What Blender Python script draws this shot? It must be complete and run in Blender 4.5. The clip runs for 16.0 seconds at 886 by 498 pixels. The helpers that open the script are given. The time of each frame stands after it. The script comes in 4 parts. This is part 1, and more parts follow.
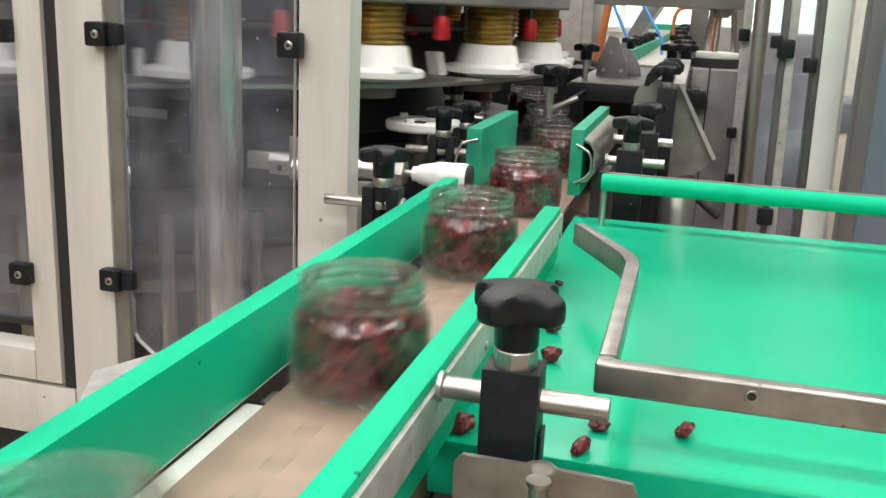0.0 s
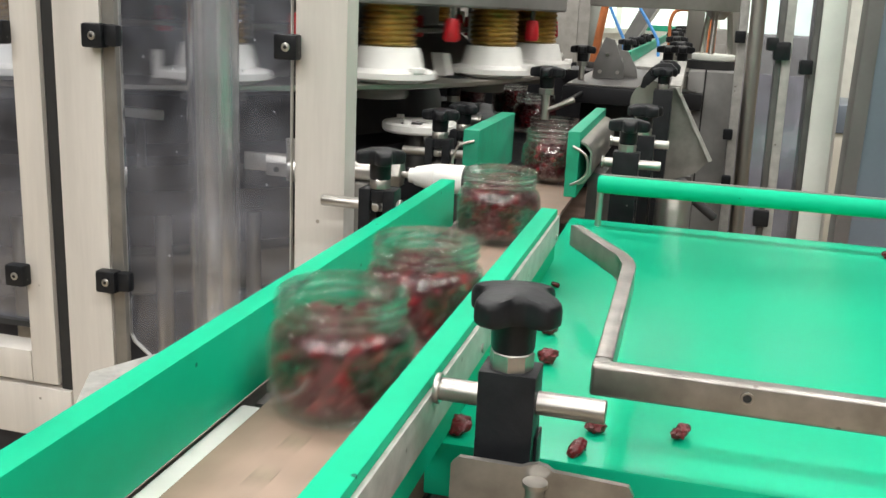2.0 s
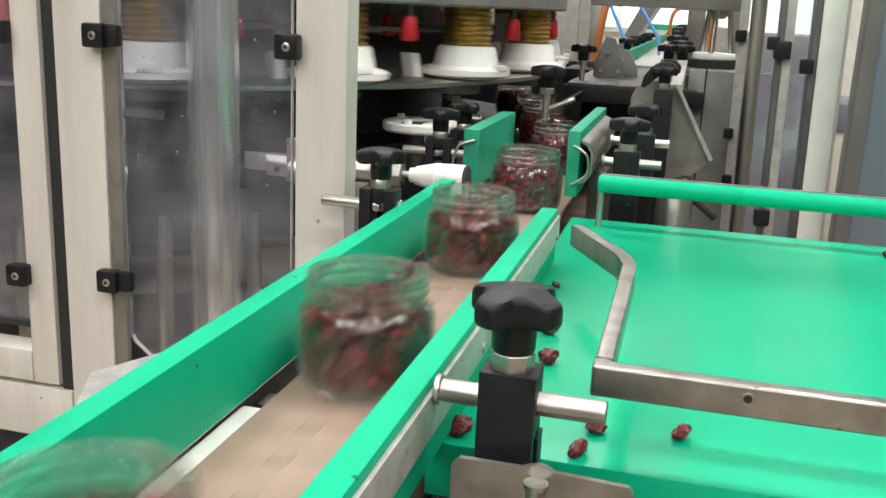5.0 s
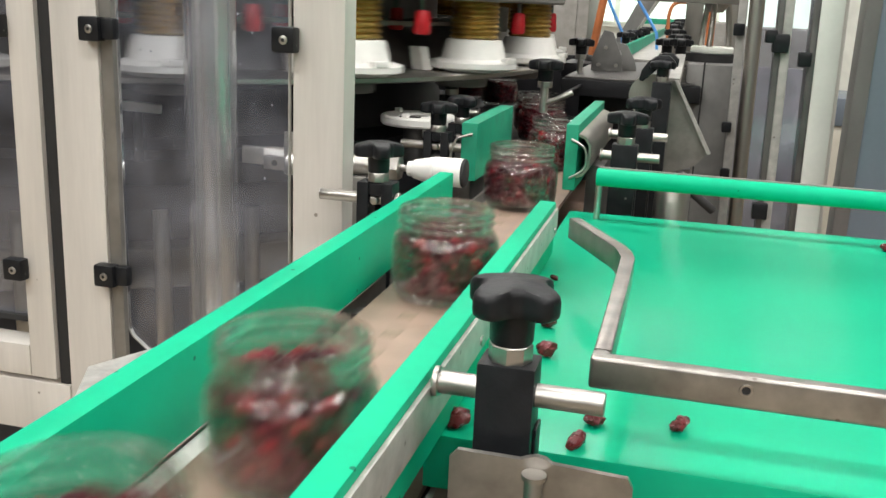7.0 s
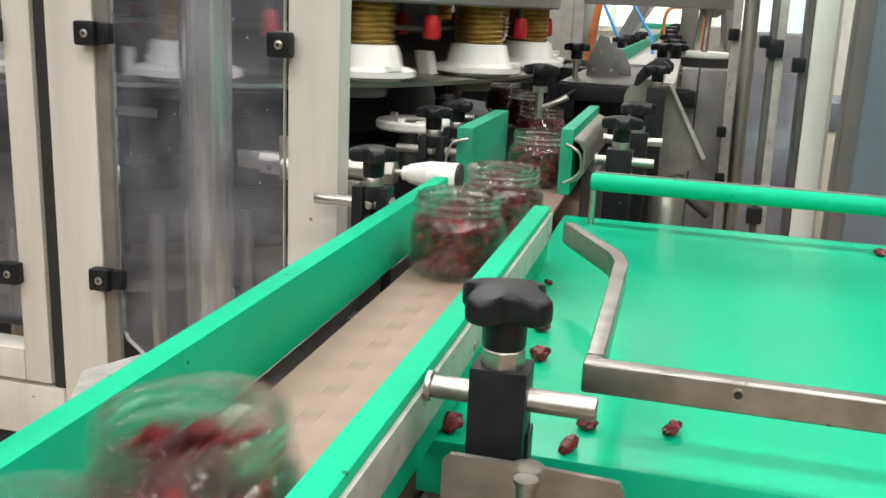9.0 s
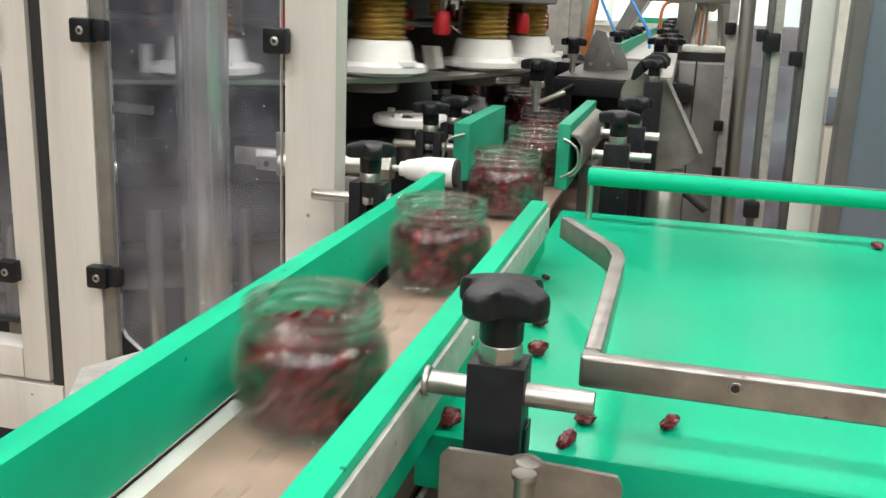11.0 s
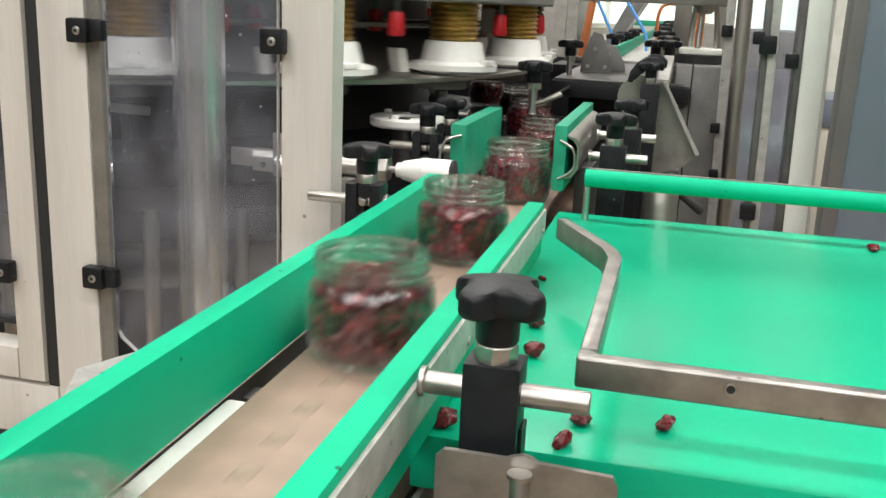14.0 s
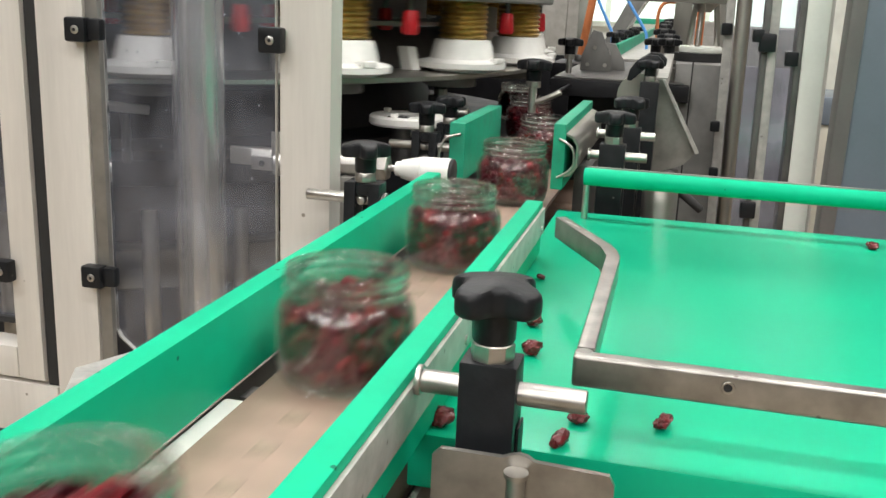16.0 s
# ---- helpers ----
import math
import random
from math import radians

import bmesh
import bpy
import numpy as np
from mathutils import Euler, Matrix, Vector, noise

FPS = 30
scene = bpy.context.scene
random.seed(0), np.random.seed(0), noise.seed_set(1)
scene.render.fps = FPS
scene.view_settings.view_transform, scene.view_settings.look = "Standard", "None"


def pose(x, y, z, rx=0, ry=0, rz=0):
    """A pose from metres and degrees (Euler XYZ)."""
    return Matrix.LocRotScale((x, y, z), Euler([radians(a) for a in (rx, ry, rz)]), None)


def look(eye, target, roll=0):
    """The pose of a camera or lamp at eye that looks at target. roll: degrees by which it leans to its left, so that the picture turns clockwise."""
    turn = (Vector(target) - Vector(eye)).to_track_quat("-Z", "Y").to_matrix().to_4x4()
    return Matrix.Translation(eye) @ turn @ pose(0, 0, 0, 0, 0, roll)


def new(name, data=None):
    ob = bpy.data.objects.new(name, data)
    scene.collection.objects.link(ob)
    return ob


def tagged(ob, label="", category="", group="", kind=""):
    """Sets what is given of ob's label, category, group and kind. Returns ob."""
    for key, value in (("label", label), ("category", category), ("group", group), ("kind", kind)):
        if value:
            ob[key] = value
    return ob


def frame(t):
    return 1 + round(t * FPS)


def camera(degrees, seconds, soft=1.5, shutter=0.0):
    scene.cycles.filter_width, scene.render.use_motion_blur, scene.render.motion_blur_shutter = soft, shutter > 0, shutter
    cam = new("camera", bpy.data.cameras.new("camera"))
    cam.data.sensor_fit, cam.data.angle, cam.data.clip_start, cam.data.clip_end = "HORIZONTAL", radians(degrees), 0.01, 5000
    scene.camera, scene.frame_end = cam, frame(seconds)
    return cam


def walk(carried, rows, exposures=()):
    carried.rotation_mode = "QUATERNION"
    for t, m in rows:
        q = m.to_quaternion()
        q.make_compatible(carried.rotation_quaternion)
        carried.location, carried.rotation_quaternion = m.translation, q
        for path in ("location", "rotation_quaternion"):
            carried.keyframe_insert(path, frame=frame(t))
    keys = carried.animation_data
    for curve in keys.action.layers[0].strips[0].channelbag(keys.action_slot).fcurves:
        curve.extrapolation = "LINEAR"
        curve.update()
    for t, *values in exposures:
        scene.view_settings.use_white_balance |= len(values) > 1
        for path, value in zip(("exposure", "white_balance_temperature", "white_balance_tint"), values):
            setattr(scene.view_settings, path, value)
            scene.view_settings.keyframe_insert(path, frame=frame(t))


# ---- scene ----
cam = camera(50.3, 16.0, shutter=0.55)
PATH = [
    (0, (0.174, -0.497, 0.222), (-0.309, 1.378, -0.277), 2.6),
    (0.5, (0.174, -0.498, 0.223), (-0.306, 1.379, -0.273), 2.6),
    (1, (0.175, -0.498, 0.224), (-0.301, 1.38, -0.272), 2.7),
    (1.5, (0.174, -0.498, 0.224), (-0.299, 1.381, -0.271), 2.7),
    (2, (0.174, -0.498, 0.223), (-0.302, 1.38, -0.274), 2.7),
    (2.5, (0.175, -0.497, 0.223), (-0.305, 1.379, -0.278), 2.7),
    (3, (0.174, -0.498, 0.223), (-0.306, 1.378, -0.278), 2.7),
    (3.5, (0.174, -0.498, 0.224), (-0.303, 1.379, -0.275), 2.8),
    (4, (0.174, -0.498, 0.224), (-0.302, 1.38, -0.273), 2.7),
    (6.5, (0.174, -0.497, 0.223), (-0.303, 1.378, -0.284), 2.6),
    (7, (0.174, -0.497, 0.222), (-0.298, 1.378, -0.287), 2.6),
    (7.5, (0.175, -0.497, 0.222), (-0.292, 1.379, -0.291), 2.7),
    (8, (0.175, -0.497, 0.221), (-0.296, 1.379, -0.29), 2.8),
    (8.5, (0.174, -0.497, 0.222), (-0.3, 1.379, -0.283), 2.7),
    (9, (0.176, -0.498, 0.223), (-0.29, 1.382, -0.278), 2.7),
    (11.5, (0.177, -0.498, 0.223), (-0.284, 1.38, -0.288), 2.4),
    (12, (0.178, -0.496, 0.221), (-0.279, 1.383, -0.29), 2.5),
    (12.5, (0.177, -0.497, 0.222), (-0.281, 1.382, -0.288), 2.5),
    (13, (0.177, -0.497, 0.222), (-0.28, 1.383, -0.286), 2.6),
    (13.5, (0.176, -0.498, 0.222), (-0.276, 1.384, -0.282), 2.7),
    (14, (0.177, -0.498, 0.222), (-0.278, 1.383, -0.283), 2.6),
    (14.5, (0.178, -0.497, 0.222), (-0.277, 1.384, -0.286), 2.5),
    (15, (0.179, -0.497, 0.222), (-0.276, 1.383, -0.289), 2.5),
    (15.5, (0.178, -0.497, 0.222), (-0.277, 1.383, -0.287), 2.5),
    (16, (0.179, -0.497, 0.222), (-0.278, 1.383, -0.286), 2.5),
]
walk(cam, [(t, look(e, g, r)) for t, e, g, r in PATH])

# world and lamps: the hall's ceiling lamps light everything
world = bpy.data.worlds.new("world")
scene.world = world
world.use_nodes = True
world.node_tree.nodes["Background"].inputs[0].default_value = (0.9, 0.95, 1.0, 1)
world.node_tree.nodes["Background"].inputs[1].default_value = 0.18
scene.view_settings.exposure = 0.0

FLOOR = -0.95     # the belt's upper side is z = 0
CEILING = 2.6
# all lamps are out of view; front rows added to brighten upright faces
LAMPS = [(x, y) for y in (-5.5, -3.4, -1.4, 0.7, 2.8, 7.2) for x in (-1.5, 1.5)]
for lx, ly in LAMPS:
    lamp = bpy.data.lights.new("ceiling_lamp_light", "AREA")
    lamp.shape, lamp.size, lamp.size_y = "RECTANGLE", 2.4, 0.18
    lamp.energy, lamp.color = 46, (1.0, 0.985, 0.965)
    new("ceiling_lamp_light", lamp).matrix_world = pose(lx, ly, CEILING - 0.09)


# ---------------------------------------------------------------- materials
def material(name, color, rough=0.5, metal=0.0, var=0.15, scale=30.0, bump=0.1, bump_scale=200.0, tint=None,
             stretch=(1, 1, 1), spec=0.5, bump_dist=0.001, rough_var=0.12, random_tint=0.0):
    """Principled surface with two scales of colour change, changing gloss and fine relief."""
    m = bpy.data.materials.new(name)
    m.use_nodes = True
    nt = m.node_tree
    b = nt.nodes["Principled BSDF"]
    tc = nt.nodes.new("ShaderNodeTexCoord")
    mp = nt.nodes.new("ShaderNodeMapping")
    mp.inputs["Scale"].default_value = stretch
    nt.links.new(tc.outputs["Object"], mp.inputs[0])
    n1 = nt.nodes.new("ShaderNodeTexNoise")
    n1.inputs["Scale"].default_value, n1.inputs["Detail"].default_value = scale, 5
    n2 = nt.nodes.new("ShaderNodeTexNoise")
    n2.inputs["Scale"].default_value, n2.inputs["Detail"].default_value = bump_scale, 3
    nt.links.new(mp.outputs[0], n1.inputs["Vector"])
    nt.links.new(mp.outputs[0], n2.inputs["Vector"])
    mix = nt.nodes.new("ShaderNodeMix")
    mix.data_type = "RGBA"
    dark = tint or tuple(c * (1 - var) for c in color)
    light = tuple(min(1, c * (1 + var * 0.5)) for c in color)
    mix.inputs["A"].default_value, mix.inputs["B"].default_value = (*dark, 1), (*light, 1)
    ramp = nt.nodes.new("ShaderNodeMapRange")
    ramp.inputs["From Min"].default_value, ramp.inputs["From Max"].default_value = 0.32, 0.62
    nt.links.new(n1.outputs["Fac"], ramp.inputs["Value"])
    nt.links.new(ramp.outputs[0], mix.inputs["Factor"])
    grain = nt.nodes.new("ShaderNodeMix")
    grain.data_type, grain.blend_type = "RGBA", "MULTIPLY"
    grain.inputs["Factor"].default_value = 0.35
    nt.links.new(mix.outputs["Result"], grain.inputs["A"])
    gr = nt.nodes.new("ShaderNodeMapRange")
    gr.inputs["From Min"].default_value, gr.inputs["From Max"].default_value = 0.3, 0.7
    gr.inputs["To Min"].default_value, gr.inputs["To Max"].default_value = 1 - var, 1.0
    nt.links.new(n2.outputs["Fac"], gr.inputs["Value"])
    nt.links.new(gr.outputs[0], grain.inputs["B"])
    last = grain.outputs["Result"]
    if random_tint:
        info = nt.nodes.new("ShaderNodeObjectInfo")
        rr = nt.nodes.new("ShaderNodeMapRange")
        rr.inputs["To Min"].default_value, rr.inputs["To Max"].default_value = 1 - random_tint, 1
        nt.links.new(info.outputs["Random"], rr.inputs["Value"])
        rm = nt.nodes.new("ShaderNodeMix")
        rm.data_type, rm.blend_type = "RGBA", "MULTIPLY"
        rm.inputs["Factor"].default_value = 1
        nt.links.new(last, rm.inputs["A"])
        nt.links.new(rr.outputs[0], rm.inputs["B"])
        last = rm.outputs["Result"]
    nt.links.new(last, b.inputs["Base Color"])
    rg = nt.nodes.new("ShaderNodeMapRange")
    rg.inputs["To Min"].default_value = max(0.02, rough - rough_var)
    rg.inputs["To Max"].default_value = min(1, rough + rough_var)
    nt.links.new(n1.outputs["Fac"], rg.inputs["Value"])
    nt.links.new(rg.outputs[0], b.inputs["Roughness"])
    b.inputs["Metallic"].default_value = metal
    b.inputs["Specular IOR Level"].default_value = spec
    if bump:
        bp = nt.nodes.new("ShaderNodeBump")
        bp.inputs["Strength"].default_value, bp.inputs["Distance"].default_value = bump, bump_dist
        nt.links.new(n2.outputs["Fac"], bp.inputs["Height"])
        nt.links.new(bp.outputs[0], b.inputs["Normal"])
    return m


def with_specks(m, color, scale, amount, rough=0.7):
    """Adds small specks of dirt of one colour to a material."""
    nt = m.node_tree
    b = nt.nodes["Principled BSDF"]
    src = b.inputs["Base Color"].links[0].from_socket
    tc = nt.nodes.new("ShaderNodeTexCoord")
    vor = nt.nodes.new("ShaderNodeTexVoronoi")
    vor.inputs["Scale"].default_value = scale
    nt.links.new(tc.outputs["Object"], vor.inputs["Vector"])
    sep = nt.nodes.new("ShaderNodeSeparateColor")
    nt.links.new(vor.outputs["Color"], sep.inputs[0])
    pick = nt.nodes.new("ShaderNodeMath")
    pick.operation, pick.inputs[1].default_value = "LESS_THAN", amount
    nt.links.new(sep.outputs[0], pick.inputs[0])
    size = nt.nodes.new("ShaderNodeMapRange")
    size.inputs["From Min"].default_value, size.inputs["From Max"].default_value = 0.16, 0.26
    size.inputs["To Min"].default_value, size.inputs["To Max"].default_value = 0.85, 0.0
    nt.links.new(vor.outputs["Distance"], size.inputs["Value"])
    mul = nt.nodes.new("ShaderNodeMath")
    mul.operation = "MULTIPLY"
    nt.links.new(pick.outputs[0], mul.inputs[0])
    nt.links.new(size.outputs[0], mul.inputs[1])
    mix = nt.nodes.new("ShaderNodeMix")
    mix.data_type = "RGBA"
    nt.links.new(mul.outputs[0], mix.inputs["Factor"])
    nt.links.new(src, mix.inputs["A"])
    mix.inputs["B"].default_value = (*color, 1)
    nt.links.new(mix.outputs["Result"], b.inputs["Base Color"])
    return m


def glass(name, color, rough):
    """Clear moulded glass: light bent by the thick parts, light straight through the thin walls, and gloss that grows towards the edges."""
    m = bpy.data.materials.new(name)
    m.use_nodes = True
    nt = m.node_tree
    thick = nt.nodes["Principled BSDF"]
    thick.inputs["Base Color"].default_value = (*color, 1)
    thick.inputs["Roughness"].default_value, thick.inputs["IOR"].default_value = 0.03, 1.5
    thick.inputs["Transmission Weight"].default_value = 1.0
    clear = nt.nodes.new("ShaderNodeBsdfTransparent")
    clear.inputs[0].default_value = (*color, 1)
    gloss = nt.nodes.new("ShaderNodeBsdfGlossy")
    gloss.inputs["Roughness"].default_value = rough
    lw = nt.nodes.new("ShaderNodeLayerWeight")
    lw.inputs["Blend"].default_value = 0.5
    power = nt.nodes.new("ShaderNodeMath")
    power.operation, power.inputs[1].default_value = "POWER", 5.0
    nt.links.new(lw.outputs["Facing"], power.inputs[0])
    share = nt.nodes.new("ShaderNodeMapRange")
    share.inputs["To Min"].default_value, share.inputs["To Max"].default_value = 0.08, 0.8
    nt.links.new(power.outputs[0], share.inputs["Value"])
    fin = nt.nodes.new("ShaderNodeMixShader")
    nt.links.new(share.outputs[0], fin.inputs[0])
    nt.links.new(clear.outputs[0], fin.inputs[1])
    nt.links.new(gloss.outputs[0], fin.inputs[2])
    both = nt.nodes.new("ShaderNodeMixShader")
    both.inputs[0].default_value = 0.45
    nt.links.new(fin.outputs[0], both.inputs[1])
    nt.links.new(thick.outputs[0], both.inputs[2])
    nt.links.new(both.outputs[0], nt.nodes["Material Output"].inputs[0])
    return m


def dusty_sheet(name):
    """Clear plastic sheet with a haze of scratches, dust and dried drops."""
    m = bpy.data.materials.new(name)
    m.use_nodes = True
    nt = m.node_tree
    b = nt.nodes["Principled BSDF"]
    out = nt.nodes["Material Output"]
    b.inputs["Base Color"].default_value = (0.56, 0.58, 0.66, 1)
    b.inputs["Roughness"].default_value = 0.08
    clear = nt.nodes.new("ShaderNodeBsdfTransparent")
    clear.inputs[0].default_value = (0.88, 0.89, 0.92, 1)
    gloss = nt.nodes.new("ShaderNodeBsdfGlossy")
    gloss.inputs["Roughness"].default_value = 0.05
    fr = nt.nodes.new("ShaderNodeFresnel")
    fr.inputs["IOR"].default_value = 1.45
    sheet = nt.nodes.new("ShaderNodeMixShader")
    nt.links.new(fr.outputs[0], sheet.inputs[0])
    nt.links.new(clear.outputs[0], sheet.inputs[1])
    nt.links.new(gloss.outputs[0], sheet.inputs[2])
    tc = nt.nodes.new("ShaderNodeTexCoord")
    vor = nt.nodes.new("ShaderNodeTexVoronoi")
    vor.inputs["Scale"].default_value = 75
    nt.links.new(tc.outputs["Object"], vor.inputs["Vector"])
    sep = nt.nodes.new("ShaderNodeSeparateColor")
    nt.links.new(vor.outputs["Color"], sep.inputs[0])
    pick = nt.nodes.new("ShaderNodeMath")
    pick.operation, pick.inputs[1].default_value = "LESS_THAN", 0.24
    nt.links.new(sep.outputs[1], pick.inputs[0])
    dot = nt.nodes.new("ShaderNodeMapRange")
    dot.inputs["From Min"].default_value, dot.inputs["From Max"].default_value = 0.05, 0.12
    dot.inputs["To Min"].default_value, dot.inputs["To Max"].default_value = 0.5, 0.0
    nt.links.new(vor.outputs["Distance"], dot.inputs["Value"])
    mul = nt.nodes.new("ShaderNodeMath")
    mul.operation = "MULTIPLY"
    nt.links.new(pick.outputs[0], mul.inputs[0])
    nt.links.new(dot.outputs[0], mul.inputs[1])
    no = nt.nodes.new("ShaderNodeTexNoise")
    no.inputs["Scale"].default_value, no.inputs["Detail"].default_value = 17, 5
    nt.links.new(tc.outputs["Object"], no.inputs["Vector"])
    haze = nt.nodes.new("ShaderNodeMapRange")
    haze.inputs["From Min"].default_value, haze.inputs["From Max"].default_value = 0.35, 0.72
    haze.inputs["To Min"].default_value, haze.inputs["To Max"].default_value = 0.025, 0.12
    nt.links.new(no.outputs["Fac"], haze.inputs["Value"])
    add = nt.nodes.new("ShaderNodeMath")
    add.operation, add.use_clamp = "ADD", True
    nt.links.new(mul.outputs[0], add.inputs[0])
    nt.links.new(haze.outputs[0], add.inputs[1])
    fin = nt.nodes.new("ShaderNodeMixShader")
    nt.links.new(add.outputs[0], fin.inputs[0])
    nt.links.new(sheet.outputs[0], fin.inputs[1])
    nt.links.new(b.outputs[0], fin.inputs[2])
    nt.links.new(fin.outputs[0], out.inputs[0])
    return m


def glowing(name, color, strength):
    m = bpy.data.materials.new(name)
    m.use_nodes = True
    b = m.node_tree.nodes["Principled BSDF"]
    b.inputs["Base Color"].default_value = (*color, 1)
    b.inputs["Emission Color"].default_value = (*color, 1)
    b.inputs["Emission Strength"].default_value = strength
    return m


GREEN = with_specks(material("green_plastic", (0.003, 0.44, 0.238), 0.45, var=0.12, scale=9, bump=0.06, bump_scale=90, spec=0.10),
                    (0.004, 0.08, 0.05), 150, 0.012)
GREEN_OLD = material("worn_green_plastic", (0.012, 0.31, 0.18), 0.45, var=0.25, scale=25, bump=0.08, bump_scale=150)
TABLE_GREEN = material("green_sheet_plastic", (0.003, 0.43, 0.232), 0.30, var=0.10, scale=5, bump=0, rough_var=0.05, spec=0.32)
STEEL = material("brushed_steel", (0.56, 0.54, 0.50), 0.36, 1.0, var=0.14, scale=25, bump=0.08, bump_scale=260, stretch=(1, 1, 0.12))
STEEL_POLISHED = material("polished_steel", (0.52, 0.505, 0.475), 0.37, 1.0, var=0.12, scale=60, bump=0.03, bump_scale=300)
STEEL_TUBE = with_specks(material("handled_steel_tube", (0.44, 0.42, 0.39), 0.34, 0.9, var=0.25, scale=40, bump=0.1, bump_scale=180), (0.2, 0.18, 0.16), 150, 0.06)
COLUMN_STEEL = material("polished_column_steel", (0.78, 0.76, 0.72), 0.26, 0.85, var=0.08, scale=12, bump=0.04, bump_scale=120, stretch=(1, 1, 0.05))
STEEL_DULL = material("dull_steel_plate", (0.27, 0.257, 0.235), 0.45, 0.5, var=0.2, scale=18, bump=0.1, bump_scale=120)
STEEL_FRAME = with_specks(material("satin_steel_frame", (0.70, 0.665, 0.61), 0.5, 0.2, var=0.13, scale=16, bump=0.08,
                                   bump_scale=300, stretch=(1, 1, 0.08)), (0.2, 0.17, 0.13), 110, 0.010)
BACKING = with_specks(material("dull_aluminium_bar", (0.46, 0.45, 0.42), 0.55, 0.35, var=0.2, scale=60, bump=0.12, bump_scale=220), (0.15, 0.14, 0.12), 140, 0.05)
STEEL_DARK = material("dark_steel", (0.16, 0.155, 0.15), 0.45, 0.8, var=0.25, scale=22, bump=0.1, bump_scale=140)
BLACK = with_specks(material("black_moulded_plastic", (0.012, 0.013, 0.015), 0.40, var=0.3, scale=70, bump=0.12, bump_scale=500, spec=0.28),
                    (0.16, 0.15, 0.14), 160, 0.03)
BLACK_FAR = material("black_machine_part", (0.011, 0.011, 0.013), 0.5, var=0.3, scale=30, bump=0.1, bump_scale=200, spec=0.3)
MACHINE_DARK = material("dark_machine_housing", (0.045, 0.046, 0.055), 0.45, 0.3, var=0.5, scale=10, bump=0.1, bump_scale=60)
WHITE = material("white_plastic", (0.86, 0.85, 0.81), 0.4, var=0.06, scale=40, bump=0.05, bump_scale=250)
WHITE_PAINT = material("white_paint", (0.84, 0.86, 0.79), 0.5, var=0.08, scale=7, bump=0.05, bump_scale=150)
WALL_PAINT = material("cream_wall_paint", (0.62, 0.59, 0.50), 0.7, var=0.06, scale=3, bump=0.1, bump_scale=80)
GREY_PAINT = material("grey_machine_paint", (0.215, 0.21, 0.20), 0.5, 0.1, var=0.25, scale=14, bump=0.08, bump_scale=90)
CEILING_GREY = material("grey_ceiling_sheet", (0.50, 0.50, 0.49), 0.7, var=0.15, scale=3, bump=0.1, bump_scale=40)
CONCRETE = with_specks(material("brown_floor_coating", (0.30, 0.24, 0.17), 0.6, var=0.25, scale=6, bump=0.2, bump_scale=120), (0.1, 0.08, 0.06), 60, 0.1)
BRASS = material("brass_bellows", (0.50, 0.33, 0.10), 0.36, 0.85, var=0.3, scale=60, bump=0.1, bump_scale=200)
RED = material("red_rubber", (0.55, 0.012, 0.02), 0.45, var=0.2, scale=60, bump=0.05)
BLUE = material("blue_hose", (0.10, 0.33, 0.75), 0.4, var=0.1, bump=0.0)
ORANGE = material("orange_tube", (0.52, 0.17, 0.06), 0.45, var=0.2, scale=20, bump=0.05)
RUBBER = material("black_rubber", (0.02, 0.02, 0.02), 0.7, var=0.2, bump=0.1)
LINK = material("beige_chain_plastic", (0.31, 0.215, 0.165), 0.5, var=0.16, scale=45, bump=0.12, bump_scale=260, random_tint=0.015)
LINK_MARK = material("worn_dark_mark", (0.265, 0.20, 0.145), 0.55, var=0.35, scale=120, bump=0.1)
SPILLED = material("moist_cherry_skin", (0.125, 0.009, 0.013), 0.28, var=0.55, scale=140, bump=0.6, bump_scale=420, bump_dist=0.0012, rough_var=0.1)
FRUIT = material("dried_cherry_skin", (0.062, 0.0065, 0.011), 0.34, spec=0.16, var=0.7, scale=140, bump=0.6, bump_scale=420, bump_dist=0.0012, rough_var=0.1)


def fruit_shades(m):
    """Each fruit of a filling gets its own shade, from near black to red."""
    nt = m.node_tree
    b = nt.nodes["Principled BSDF"]
    src = b.inputs["Base Color"].links[0].from_socket
    geo = nt.nodes.new("ShaderNodeNewGeometry")
    ramp = nt.nodes.new("ShaderNodeValToRGB")
    ramp.color_ramp.elements[0].color, ramp.color_ramp.elements[1].color = (0.5, 0.55, 0.65, 1), (2.8, 1.5, 1.3, 1)
    mid = ramp.color_ramp.elements.new(0.6)
    mid.color = (1.1, 1.0, 1.0, 1)
    nt.links.new(geo.outputs["Random Per Island"], ramp.inputs[0])
    mul = nt.nodes.new("ShaderNodeMix")
    mul.data_type, mul.blend_type = "RGBA", "MULTIPLY"
    mul.inputs["Factor"].default_value = 1
    nt.links.new(src, mul.inputs["A"])
    nt.links.new(ramp.outputs[0], mul.inputs["B"])
    nt.links.new(mul.outputs["Result"], b.inputs["Base Color"])


fruit_shades(FRUIT)
SMOKED = material("smoked_grey_sheet", (0.40, 0.385, 0.42), 0.25, 0.1, var=0.45, scale=9, bump=0.05, bump_scale=60)
GUARD_STEEL = material("scuffed_guard_steel", (0.25, 0.24, 0.22), 0.42, 0.35, var=0.25, scale=30, bump=0.1, bump_scale=160)
PANEL_BLUE = material("blue_grey_panel", (0.155, 0.185, 0.225), 0.4, 0.2, var=0.1, scale=5, bump=0.04)
COLUMN_GREY = material("dark_grey_column", (0.15, 0.14, 0.135), 0.5, 0.3, var=0.15, scale=10, bump=0.05)
JAR_GLASS = glass("clear_jar_glass", (0.975, 0.985, 0.98), 0.10)
SHEET = dusty_sheet("dusty_clear_sheet")
